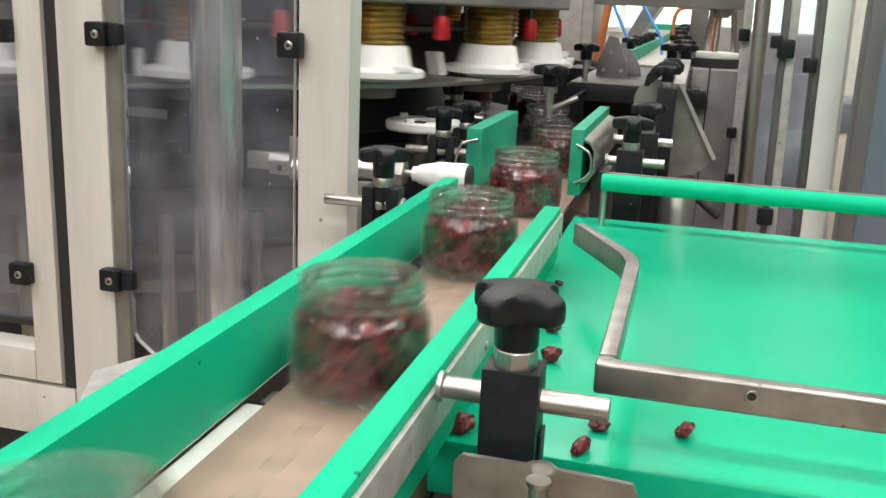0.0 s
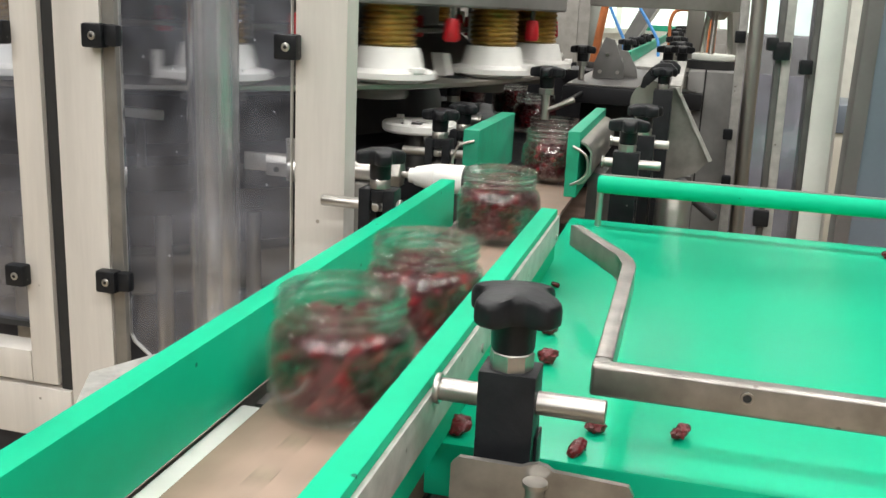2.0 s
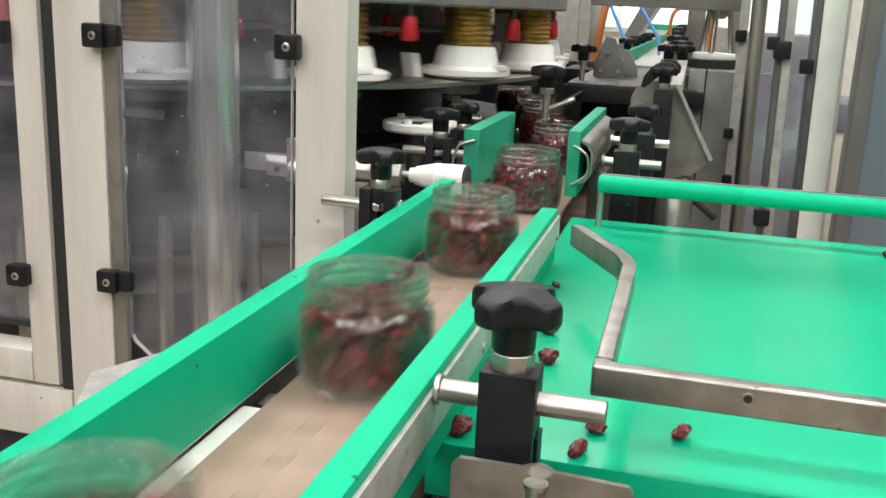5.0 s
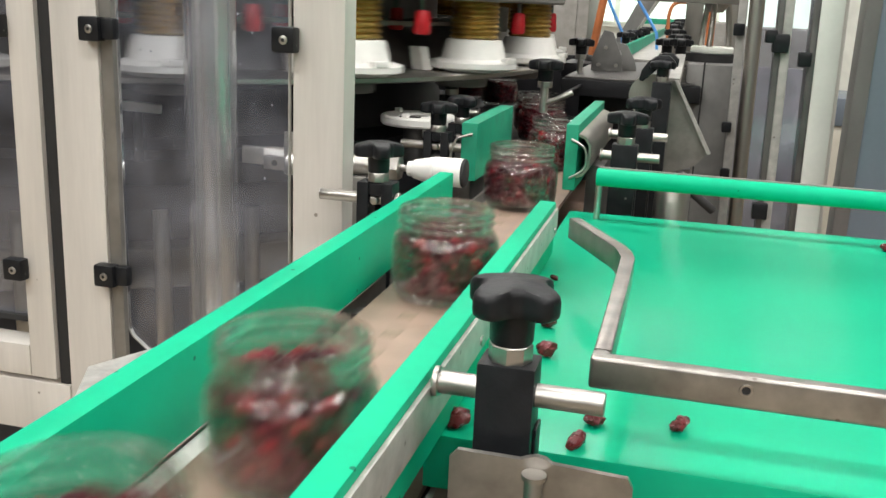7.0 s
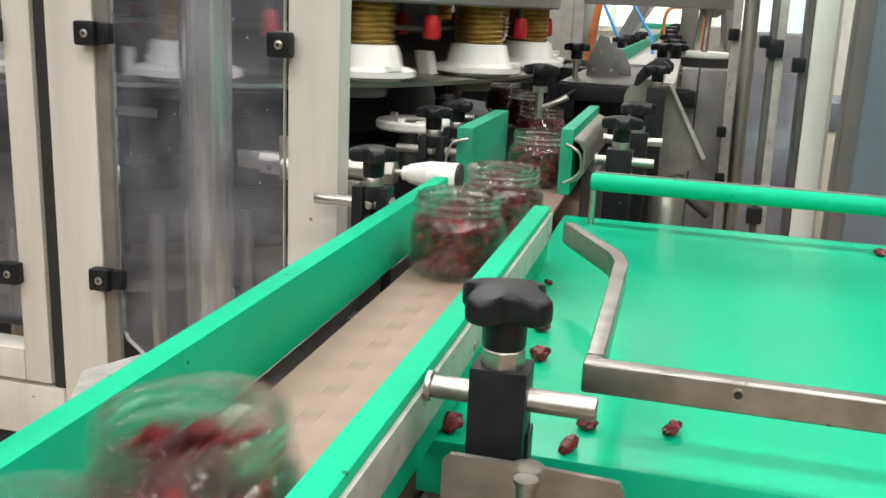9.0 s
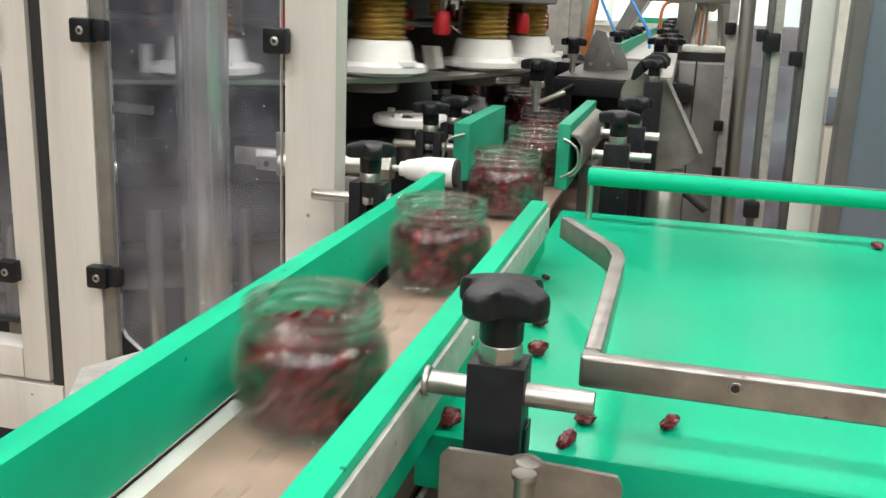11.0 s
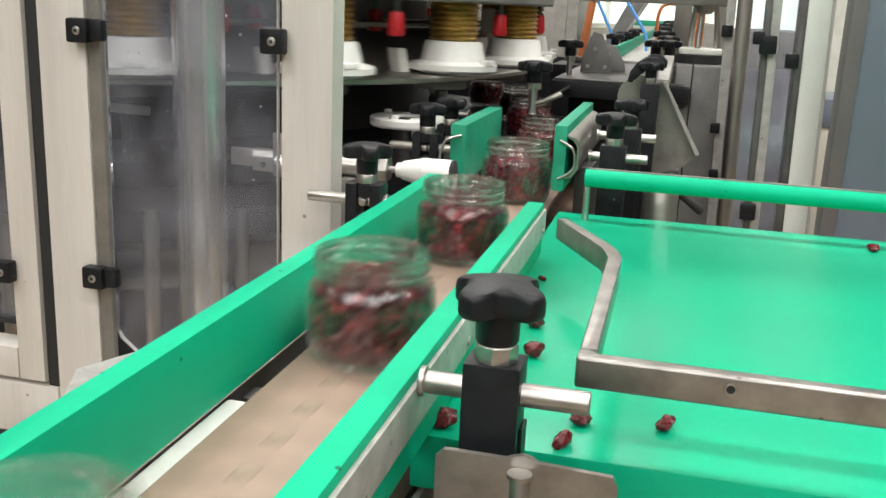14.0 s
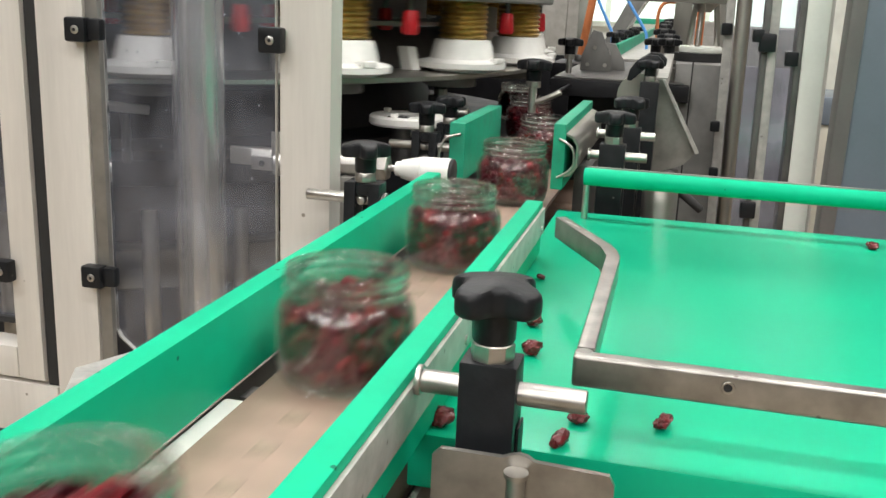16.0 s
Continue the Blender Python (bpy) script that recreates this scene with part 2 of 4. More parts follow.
LAMP_GLOW = glowing("lamp_diffuser", (1.0, 0.97, 0.92), 6)
WINDOW_GLOW = glowing("daylight_pane", (0.86, 1.0, 0.90), 0.9)


# ---------------------------------------------------------------- mesh helpers
def box(bm, x0, x1, y0, y1, z0, z1, bevel=0.0, seg=2):
    vs = bmesh.ops.create_cube(bm, size=1)["verts"]
    for v in vs:
        v.co = Vector((x0 + (v.co.x + 0.5) * (x1 - x0), y0 + (v.co.y + 0.5) * (y1 - y0), z0 + (v.co.z + 0.5) * (z1 - z0)))
    if bevel:
        edges = list({e for v in vs for e in v.link_edges})
        bmesh.ops.bevel(bm, geom=edges, offset=bevel, segments=seg, affect="EDGES", profile=0.6)
    return bm


def rod(bm, a, b, r, r2=None, seg=20, bevel=0.0):
    """A capped round bar from a to b, with rounded ends where bevel is given."""
    a, b = Vector(a), Vector(b)
    r2 = r if r2 is None else r2
    axis = (b - a).normalized()
    q = axis.to_track_quat("Z", "Y")
    length = (b - a).length
    rings = [(0, r), (length, r2)]
    if bevel:
        rings = [(0, r - bevel), (bevel * 0.4, r - bevel * 0.3), (bevel, r), (length - bevel, r2), (length - bevel * 0.4, r2 - bevel * 0.3), (length, r2 - bevel)]
    loops = []
    for z, rad in rings:
        loops.append([bm.verts.new(a + q @ Vector((rad * math.cos(2 * math.pi * i / seg), rad * math.sin(2 * math.pi * i / seg), z))) for i in range(seg)])
    for k in range(len(loops) - 1):
        for i in range(seg):
            j = (i + 1) % seg
            bm.faces.new((loops[k][i], loops[k][j], loops[k + 1][j], loops[k + 1][i]))
    bm.faces.new(loops[0][::-1])
    bm.faces.new(loops[-1])
    return bm


def lathe(bm, profile, seg=48, cx=0.0, cy=0.0):
    """Turns (radius, height) pairs about the upright axis; ends at radius 0 close."""
    rings = []
    for r, z in profile:
        if r < 1e-6:
            rings.append([bm.verts.new((cx, cy, z))])
        else:
            rings.append([bm.verts.new((cx + r * math.cos(2 * math.pi * i / seg), cy + r * math.sin(2 * math.pi * i / seg), z)) for i in range(seg)])
    for a, b in zip(rings, rings[1:]):
        for i in range(seg):
            j = (i + 1) % seg
            if len(a) == 1 and len(b) == 1:
                continue
            if len(a) == 1:
                bm.faces.new((a[0], b[j], b[i]))
            elif len(b) == 1:
                bm.faces.new((a[i], a[j], b[0]))
            else:
                bm.faces.new((a[i], a[j], b[j], b[i]))
    return bm


def prism(bm, pts, d, bevel=0.0):
    """A flat outline of 3D points made thick by the vector d."""
    d = Vector(d)
    a = [bm.verts.new(p) for p in pts]
    b = [bm.verts.new(Vector(p) + d) for p in pts]
    n = len(a)
    fs = [bm.faces.new(a[::-1]), bm.faces.new(b)]
    for i in range(n):
        j = (i + 1) % n
        fs.append(bm.faces.new((a[i], a[j], b[j], b[i])))
    if bevel:
        edges = list({e for f in fs for e in f.edges})
        bmesh.ops.bevel(bm, geom=edges, offset=bevel, segments=2, affect="EDGES", profile=0.6)
    return bm


def bent_wire(bm, pts, r, seg=10):
    """A round wire along the points with smoothed corners."""
    pts = [Vector(p) for p in pts]
    fine = [pts[0]]
    for a, b, c in zip(pts, pts[1:], pts[2:]):
        k = min((b - a).length, (c - b).length) * 0.4
        p, q = b + (a - b).normalized() * k, b + (c - b).normalized() * k
        for i in range(6):
            s = i / 5
            fine.append(p * (1 - s) ** 2 + b * 2 * s * (1 - s) + q * s * s)
    fine.append(pts[-1])
    up = Vector((0.3, 0.5, 0.81))
    loops = []
    for i, p in enumerate(fine):
        t = (fine[min(i + 1, len(fine) - 1)] - fine[max(i - 1, 0)]).normalized()
        u = (up - t * up.dot(t)).normalized()
        w = t.cross(u)
        loops.append([bm.verts.new(p + r * (math.cos(2 * math.pi * k / seg) * u + math.sin(2 * math.pi * k / seg) * w)) for k in range(seg)])
    for a, b in zip(loops, loops[1:]):
        for i in range(seg):
            j = (i + 1) % seg
            bm.faces.new((a[i], a[j], b[j], b[i]))
    bm.faces.new(loops[0][::-1])
    bm.faces.new(loops[-1])
    return bm


def mesh_of(name, bm, mat, angle=38):
    bmesh.ops.recalc_face_normals(bm, faces=bm.faces[:])
    me = bpy.data.meshes.new(name)
    bm.to_mesh(me)
    bm.free()
    me.materials.append(mat)
    me.polygons.foreach_set("use_smooth", [True] * len(me.polygons))
    me.set_sharp_from_angle(angle=radians(angle))
    return me


def B():
    return bmesh.new()


def thing(name, label, category, base=(0, 0, 0), group="", kind=""):
    ob = new(name)
    ob.empty_display_size = 0.02
    ob.location = base
    return tagged(ob, label, category, group, kind)


def part(name, bm, mat, parent, label="", at=(0, 0, 0), kind=""):
    """One mesh under a thing or part, in its space."""
    ob = new(name, mesh_of(name, bm, mat))
    ob.parent = parent
    ob.location = at
    return tagged(ob, label, kind=kind)


def single(name, bm, mat, label, category="", kind="", group="", at=(0, 0, 0)):
    ob = new(name, mesh_of(name, bm, mat))
    ob.location = at
    return tagged(ob, label, category, group, kind)


# ---------------------------------------------------------------- the hall
single("floor", box(B(), -11, 9, -12, 9, FLOOR - 0.1, FLOOR), CONCRETE, "brown coated factory floor with stains", "floor", "structure")
single("ceiling", box(B(), -11, 9, -12, 9, CEILING, CEILING + 0.1), CEILING_GREY, "plain pale grey hall ceiling", "ceiling", "structure")
single("wall_north", box(B(), -11, 9, 9, 9.2, FLOOR, CEILING), WHITE_PAINT, "cream painted hall wall", "wall", "structure")
single("wall_south", box(B(), -11, 9, -12.2, -12, FLOOR, CEILING), WALL_PAINT, "cream painted hall wall", "wall", "structure")
single("wall_east", box(B(), 9, 9.2, -12, 9, FLOOR, CEILING), WALL_PAINT, "cream painted hall wall", "wall", "structure")
single("wall_west", box(B(), -11.2, -11, -12, 9, FLOOR, CEILING), WALL_PAINT, "cream painted hall wall", "wall", "structure")


def ceiling_lamp(x, y):
    t = thing("ceiling_lamp", "long white ceiling lamp with a bright diffuser", "lamp", (x, y, CEILING), "ceiling lamps")
    part("housing", box(B(), -1.25, 1.25, -0.19, 0.19, -0.05, -0.002, 0.006), WHITE, t)
    part("diffuser", box(B(), -1.22, 1.22, -0.145, 0.145, -0.075, -0.05, 0.008), LAMP_GLOW, t, "bright lamp diffuser")


for lx, ly in LAMPS:
    ceiling_lamp(lx, ly)


# ---------------------------------------------------------------- the conveyor
RAIL_L, RAIL_R, RAIL_T, RAIL_H = -0.0526, 0.0526, 0.015, 0.0513
PITCH, SPEED = 0.040, 0.69
BELT_END, BELT_START = -1.3, 0.90


def conveyor_frame():
    t = thing("conveyor", "stainless steel conveyor frame under the moving belt", "conveyor", (0, 0, FLOOR))
    h = -FLOOR
    part("side_plate", box(B(), -0.082, -0.078, BELT_END, BELT_START, h - 0.13, h - 0.022, 0.001), STEEL_DULL, t)
    part("side_plate", box(B(), 0.060, 0.064, BELT_END, BELT_START, h - 0.13, h - 0.034, 0.001), STEEL_DULL, t)
    part("wear_strip", box(B(), -0.0565, -0.0435, BELT_END, -0.040, h - 0.016, h - 0.0025, 0.002), WHITE, t, "white plastic wear strip beside the belt")
    part("belt_bed", box(B(), -0.034, 0.034, BELT_END + 0.06, BELT_START - 0.06, h - 0.020, h - 0.0095, 0.002), BLACK_FAR, t)
    part("cross_tray", box(B(), -0.078, 0.060, BELT_END, BELT_START, h - 0.115, h - 0.110), STEEL_DARK, t)
    for y in (-1.1, 0.15):
        for x in (-0.07, 0.05):
            part("leg", rod(B(), (x, y, 0), (x, y, h - 0.11), 0.02), STEEL, t)
    for y in (0.02, 0.20, 0.38):
        part("bracket_arm", box(B(), -0.078, -0.040, y, y + 0.02, h - 0.05, h - 0.03, 0.002), STEEL_DARK, t)
    return t


conveyor_frame()


def conveyor_chain():
    """The flat-top belt: a loop of alike plates, each with a raised wear mark."""
    t = thing("conveyor_belt", "beige plastic plate-link belt with dark worn marks", "conveyor belt", (0, 0, 0))
    body = B()
    g = 0.00005
    hp = PITCH / 2
    out = [(-0.042, -hp + g), (0.042, -hp + g), (0.042, hp - g), (-0.042, hp - g)]
    prism(body, [(x, y, -0.0048) for x, y in out], (0, 0, 0.0048))
    plate = mesh_of("belt_link", body, LINK)
    mk = B()
    prism(mk, [(-0.013, -0.007, 0), (-0.001, -0.0075, 0), (-0.0005, 0.006, 0), (-0.0125, 0.0065, 0)], (0, 0, 0.00025))
    mark = mesh_of("wear_mark", mk, LINK_MARK)
    links = []
    top = BELT_START - BELT_END
    radius = 0.035
    loop = 2 * top + 2 * math.pi * radius
    n = int(loop / PITCH)
    for i in range(n):
        ob = new("belt_link", plate)
        ob.parent = t
        m = new("wear_mark", mark)
        m.parent = ob
        links.append((ob, i * loop / n))
    return links, loop, top, radius


LINKS = conveyor_chain()


def side_rail(name, x0, x1, y0, y1, label, backing):
    t = thing(name, label, "guide rail", (0, 0, 0), "side guide rails")
    part("guide_strip", box(B(), x0, x1, y0, y1, 0.003, RAIL_H, 0.0012), GREEN, t)
    if backing:
        part("backing_bar", box(B(), x1 + 0.0002, x1 + 0.003, y0, y1 - 0.004, 0.0235, 0.0465, 0.0006), BACKING, t, "grey metal bar behind the green strip")
        for y in (y1 - 0.02, y1 - 0.32):
            part("screw", rod(B(), (x1 + 0.003, y, 0.03), (x1 + 0.0042, y, 0.03), 0.003, seg=12), STEEL_POLISHED, t)
    else:
        part("backing_bar", box(B(), x0 - 0.003, x0 - 0.0002, y0, y1 - 0.01, 0.008, 0.04, 0.0006), STEEL_DULL, t)
    return t


side_rail("guide_rail", RAIL_L - RAIL_T, RAIL_L, BELT_END, 0.4335, "bright green plastic guide rail along the belt", False)
side_rail("guide_rail", RAIL_R, RAIL_R + RAIL_T, BELT_END, 0.3355, "bright green plastic guide rail with steel backing bar", True)


def star_knob(t, x, y, z, s=1.0, lobes=4, turn=0.0):
    """A lobed clamping knob on a collar; z is the collar's foot."""
    part("collar", lathe(B(), [(0, 0), (0.0102 * s, 0), (0.0104 * s, 0.001), (0.0104 * s, 0.0078), (0.0098 * s, 0.0085), (0, 0.0085)], 8), STEEL_TUBE, t, "steel collar", (x, y, z))
    part("neck", lathe(B(), [(0, 0.0085 * s), (0.0094 * s, 0.0085 * s), (0.0102 * s, 0.010 * s), (0.0106 * s, 0.024 * s), (0.0112 * s, 0.027 * s), (0, 0.028 * s)], 28), BLACK, t, "", (x, y, z))
    bm = B()
    n = 96
    rows = [(0.74, 0.0235), (0.92, 0.0240), (0.985, 0.0255), (1.0, 0.0275), (1.0, 0.0330), (0.975, 0.0352), (0.91, 0.0366), (0.78, 0.0373), (0.5, 0.0383), (0.2, 0.0386)]
    rings = []
    for f, h in rows:
        ring = []
        for i in range(n):
            a = 2 * math.pi * i / n
            c = 0.5 + 0.5 * math.cos(lobes * a)
            wave = c * c * (3 - 2 * c)
            r = (0.0152 + 0.0088 * wave) * s
            rr = r * f if f > 0.7 else 0.0152 * s * f * (1 + 0.35 * wave)
            dz = 0.0018 * s * (wave - 0.4) * (1 if f > 0.7 and h > 0.03 else 0.2)
            ring.append(bm.verts.new((rr * math.cos(a + turn), rr * math.sin(a + turn), h * s - dz)))
        rings.append(ring)
    for a, b in zip(rings, rings[1:]):
        for i in range(n):
            j = (i + 1) % n
            bm.faces.new((a[i], a[j], b[j], b[i]))
    bm.faces.new(rings[0][::-1])
    bm.faces.new(rings[-1])
    part("star_grip", bm, BLACK, t, "black lobed grip", (x, y, z))


def clamp_bracket(x, y, ztop, foot, zpin, xa, xb, s=1.0, turn=0.0, w=0.0135, split=False, label="black clamp block with a star knob and a steel pin"):
    """A black clamp on its column, holding the pin of a guide rail."""
    t = thing("clamp_bracket", label, "bracket", (x, y, foot), "rail clamps")
    top = ztop - foot
    if split:
        part("clamp_block", box(B(), -w, -w * 0.35, -0.011, 0.011, 0, top, 0.0015), BLACK, t)
        part("clamp_block", box(B(), w * 0.35, w, -0.011, 0.011, 0, top, 0.0015), BLACK, t)
        part("clamp_bridge", box(B(), -w * 0.34, w * 0.34, -0.009, 0.009, top - 0.012, top - 0.001, 0.001), BLACK, t)
        part("bolt", rod(B(), (0, -0.012, zpin - foot), (0, 0.012, zpin - foot), 0.0036, bevel=0.0006), STEEL_POLISHED, t)
        part("column", box(B(), -w * 0.34, w * 0.34, -0.008, 0.008, 0, top - 0.03), STEEL_DARK, t)
    else:
        part("clamp_block", box(B(), -w, w, -0.011, 0.011, 0, top, 0.0014), BLACK, t)
        part("slot_edge", box(B(), w + 0.0001, w + 0.0016, -0.004, 0.010, 0, top - 0.032, 0.0006), BLACK, t)
    part("pin", rod(B(), (xa - x, 0, zpin - foot), (xb - x, 0, zpin - foot), 0.0056 * s, seg=28, bevel=0.0008), STEEL_POLISHED, t, "round steel pin")
    end = xa if abs(xa) < abs(xb) else xb
    sgn = 1 if end > 0 else -1
    part("pin_flange", rod(B(), (end - x, 0, zpin - foot), (end - x + sgn * 0.003, 0, zpin - foot), 0.0074 * s, seg=24, bevel=0.0006), STEEL_POLISHED, t)
    star_knob(t, 0, 0, top, s, turn=turn)
    return t


front = clamp_bracket(0.1065, -0.0925, 0.0635, -0.035, 0.0475, 0.0708, 0.1515, 1.0, radians(-29))


def support_plate():
    t = thing("support_plate", "bent stainless steel support plate below the clamp block", "bracket", (0.1265, -0.118, -0.16))
    bm = B()
    pts = [(-0.041, 0, 0), (0.0415, 0, 0), (0.0415, 0, 0.181), (0.039, 0, 0.1855), (0.006, 0, 0.1868), (0.003, 0, 0.1888), (-0.001, 0, 0.1895), (-0.006, 0, 0.1880), (-0.0085, 0, 0.1868), (-0.037, 0, 0.1868), (-0.0405, 0, 0.183)]
    prism(bm, pts, (0, 0.003, 0))
    part("plate", bm, STEEL_TUBE, t)
    part("bolt", rod(B(), (-0.001, -0.005, 0.10), (-0.001, -0.005, 0.183), 0.0042, seg=20, bevel=0.0008), STEEL_POLISHED, t, "steel bolt")
    part("washer", rod(B(), (-0.001, -0.005, 0.1815), (-0.001, -0.005, 0.1835), 0.0056, seg=20), STEEL_POLISHED, t)
    part("lower_arm", box(B(), -0.04, 0.04, 0.003, 0.03, 0.10, 0.122, 0.002), STEEL_DULL, t)
    for x in (-0.02, 0.025):
        part("stay", box(B(), x, x + 0.012, 0.003, 0.014, -0.79, 0.10), STEEL_DULL, t)


support_plate()
lower = thing("lower_clamp", "black lower clamp knob beside the conveyor frame", "bracket", (0.078, -0.098, -0.07))
part("grip", lathe(B(), [(0, 0), (0.012, 0), (0.0145, 0.004), (0.0145, 0.03), (0.011, 0.036), (0, 0.038)], 20), BLACK, lower)
part("rod", rod(B(), (0, 0, 0.01), (-0.014, 0, 0.01), 0.006), STEEL, lower)

clamp_bracket(-0.0915, 0.306, 0.0610, -0.10, 0.0445, -0.0706, -0.1475, 0.95, 0.5, 0.017, True)
clamp_bracket(-0.128, 0.65, 0.0625, -0.10, 0.044, -0.0815, -0.176, 0.98, 0.2, 0.0165, True)
clamp_bracket(-0.122, 0.75, 0.062, -0.10, 0.044, -0.0815, -0.176, 0.98, 0.9, 0.0165, True)
clamp_bracket(-0.175, 0.90, 0.085, -0.10, 0.06, -0.13, -0.22, 1.0, 0.4, 0.0165, True)
clamp_bracket(0.107, 0.62, 0.069, -0.10, 0.0545, 0.0785, 0.147, 1.0, 0.1, 0.0150)
clamp_bracket(0.119, 0.72, 0.078, -0.10, 0.067, 0.0785, 0.152, 1.0, 0.6, 0.0150)


def back_guides():
    t = thing("outfeed_guide", "worn green plastic guide plate with a bent steel wire", "guide rail", (-0.072, 0.582, 0.0), "outfeed guides")
    part("guide_plate", box(B(), -0.0095, 0.0095, 0, 0.225, 0.016, 0.0845, 0.0012), GREEN_OLD, t)
    part("wire", bent_wire(B(), [(0.004, -0.001, 0.072), (-0.004, -0.006, 0.070), (-0.014, -0.006, 0.066), (-0.020, -0.006, 0.050), (-0.020, -0.006, 0.0)], 0.0016), STEEL_POLISHED, t)
    part("stay", box(B(), -0.024, -0.0095, 0.06, 0.18, -0.1, 0.06, 0.002), STEEL_DARK, t)
    u = thing("outfeed_guide", "worn green plastic guide plate with a steel channel", "guide rail", (0.051, 0.56, 0.0), "outfeed guides")
    part("guide_plate", box(B(), -0.007, 0.007, 0, 0.30, 0.020, 0.0945, 0.0012), GREEN_OLD, u)
    ch = B()
    prism(ch, [(0.0072, 0.004, 0.084), (0.0150, 0.004, 0.081), (0.0215, 0.004, 0.072), (0.0215, 0.004, 0.046), (0.0140, 0.004, 0.036), (0.0072, 0.004, 0.034),
               (0.0072, 0.004, 0.0365), (0.0130, 0.004, 0.039), (0.0190, 0.004, 0.0475), (0.0190, 0.004, 0.071), (0.0138, 0.004, 0.0785), (0.0072, 0.004, 0.0815)], (0, 0.29, 0))
    part("channel", ch, STEEL, u)
    part("wire", bent_wire(B(), [(0.0, -0.001, 0.078), (0.006, -0.003, 0.076), (0.015, -0.003, 0.070), (0.018, -0.003, 0.062), (0.018, -0.003, 0.048), (0.010, -0.003, 0.040), (0.0, -0.001, 0.034)], 0.0015), STEEL_POLISHED, u)
    part("stay", box(B(), 0.009, 0.03, 0.10, 0.24, -0.1, 0.034, 0.002), STEEL_DARK, u)


back_guides()


# ---------------------------------------------------------------- the reject table
def reject_table():
    t = thing("reject_table", "wide bright green plastic sheet on the reject table", "table", (0.5, 0.25, FLOOR))
    h = -FLOOR
    bm = B()
    prism(bm, [(-0.4440, -0.302, h - 0.032), (1.0, -0.302, h - 0.032), (1.0, 0.306, h - 0.032), (-0.26, 0.300, h - 0.032), (-0.4440, 0.297, h - 0.032)], (0, 0, 0.0315), 0.0015)
    part("tabletop", bm, TABLE_GREEN, t, "smooth green plastic sheet")
    part("apron", box(B(), -0.40, 0.98, -0.29, 0.29, h - 0.075, h - 0.033, 0.002), STEEL_DULL, t)
    for x in (-0.36, 0.94):
        for y in (-0.26, 0.26):
            part("leg", rod(B(), (x, y, 0), (x, y, h - 0.076), 0.02), STEEL, t)


reject_table()


def guide_frame():
    """Bent rectangular tube round the reject table, open towards the conveyor."""
    t = thing("reject_guide", "bent stainless steel rectangular tube frame over the table", "frame", (0.145, -0.039, 0.0))

    def tube(pts, w, z0, z1):
        bm = B()
        n = len(pts)
        left, right = [], []
        for i, p in enumerate(pts):
            p = Vector(p)
            d0 = (p - Vector(pts[i - 1])).normalized() if i else (Vector(pts[1]) - p).normalized()
            d1 = (Vector(pts[i + 1]) - p).normalized() if i < n - 1 else d0
            nn = Vector((-(d0 + d1).y, (d0 + d1).x)).normalized()
            k = w / max(0.4, nn.dot(Vector((-d0.y, d0.x))))
            left.append(p + nn * k)
            right.append(p - nn * k)
        prism(bm, [(q.x, q.y, z0) for q in left + right[::-1]], (0, 0, z1 - z0), 0.0012)
        return bm
    part("side_tube", tube([(-0.0535, 0.314), (-0.0095, 0.231), (-0.0045, 0.219), (-0.0015, 0.200), (-0.0005, 0.0075)], 0.0048, 0.0345, 0.052), STEEL_TUBE, t)
    part("front_tube", box(B(), -0.0058, 0.80, -0.0065, 0.0030, 0.0350, 0.052, 0.0022, 3), STEEL_TUBE, t)
    part("bolt_hole", rod(B(), (0.0704, -0.0068, 0.0452), (0.0704, -0.0055, 0.0452), 0.0021, seg=16), RUBBER, t, "dark drilled hole")
    part("hole_rim", lathe(B(), [(0.0021, -0.0002), (0.0022, 0.0004), (0.0031, 0.0004), (0.0034, -0.0002)], 20), STEEL_POLISHED, t).matrix_basis = pose(0.0704, -0.0069, 0.0452, 90)
    part("weld", lathe(B(), [(0, 0.0008), (0.003, 0.0007), (0.0045, 0)], 12), STEEL_DULL, t, "", (-0.001, 0.002, 0.0518))
    for x in (0.45, 0.78):
        part("post", rod(B(), (x, -0.002, -0.0005), (x, -0.002, 0.0350), 0.004), STEEL, t)


guide_frame()


def green_bar():
    t = thing("stop_rail", "green plastic-clad round rail on short steel posts", "guide rail", (0.0855, 0.5177, 0.0))
    part("bar", rod(B(), (0, 0, 0.0455), (0.9, 0, 0.0455), 0.0095, seg=32, bevel=0.0015), GREEN, t)
    part("back_strip", box(B(), 0.002, 0.9, 0.006, 0.010, 0.046, 0.0556, 0.0006), STEEL_DULL, t)
    for x in (0.0035, 0.88):
        part("post", rod(B(), (x, 0, -0.0005), (x, 0, 0.037), 0.0036, seg=16), STEEL_POLISHED, t)


green_bar()


def lumpy(bm, at, size, seed, sub=2, rough=0.35):
    """One shrivelled fruit."""
    vs = bmesh.ops.create_icosphere(bm, subdivisions=sub, radius=1)["verts"]
    rnd = random.Random(seed)
    sx, sy, sz = size * rnd.uniform(0.9, 1.3), size * rnd.uniform(0.7, 1.0), size * rnd.uniform(0.55, 0.85)
    e = Euler((rnd.uniform(-0.5, 0.5), rnd.uniform(-0.5, 0.5), rnd.uniform(0, 6.28))).to_matrix()
    off = Vector((rnd.uniform(0, 50), rnd.uniform(0, 50), rnd.uniform(0, 50)))
    for v in vs:
        f = 1 + rough * noise.noise(v.co * 1.3 + off) + rough * 0.7 * noise.noise(v.co * 3.5 + off)
        c = v.co * f
        v.co = Vector(at) + e @ Vector((c.x * sx, c.y * sy, c.z * sz))


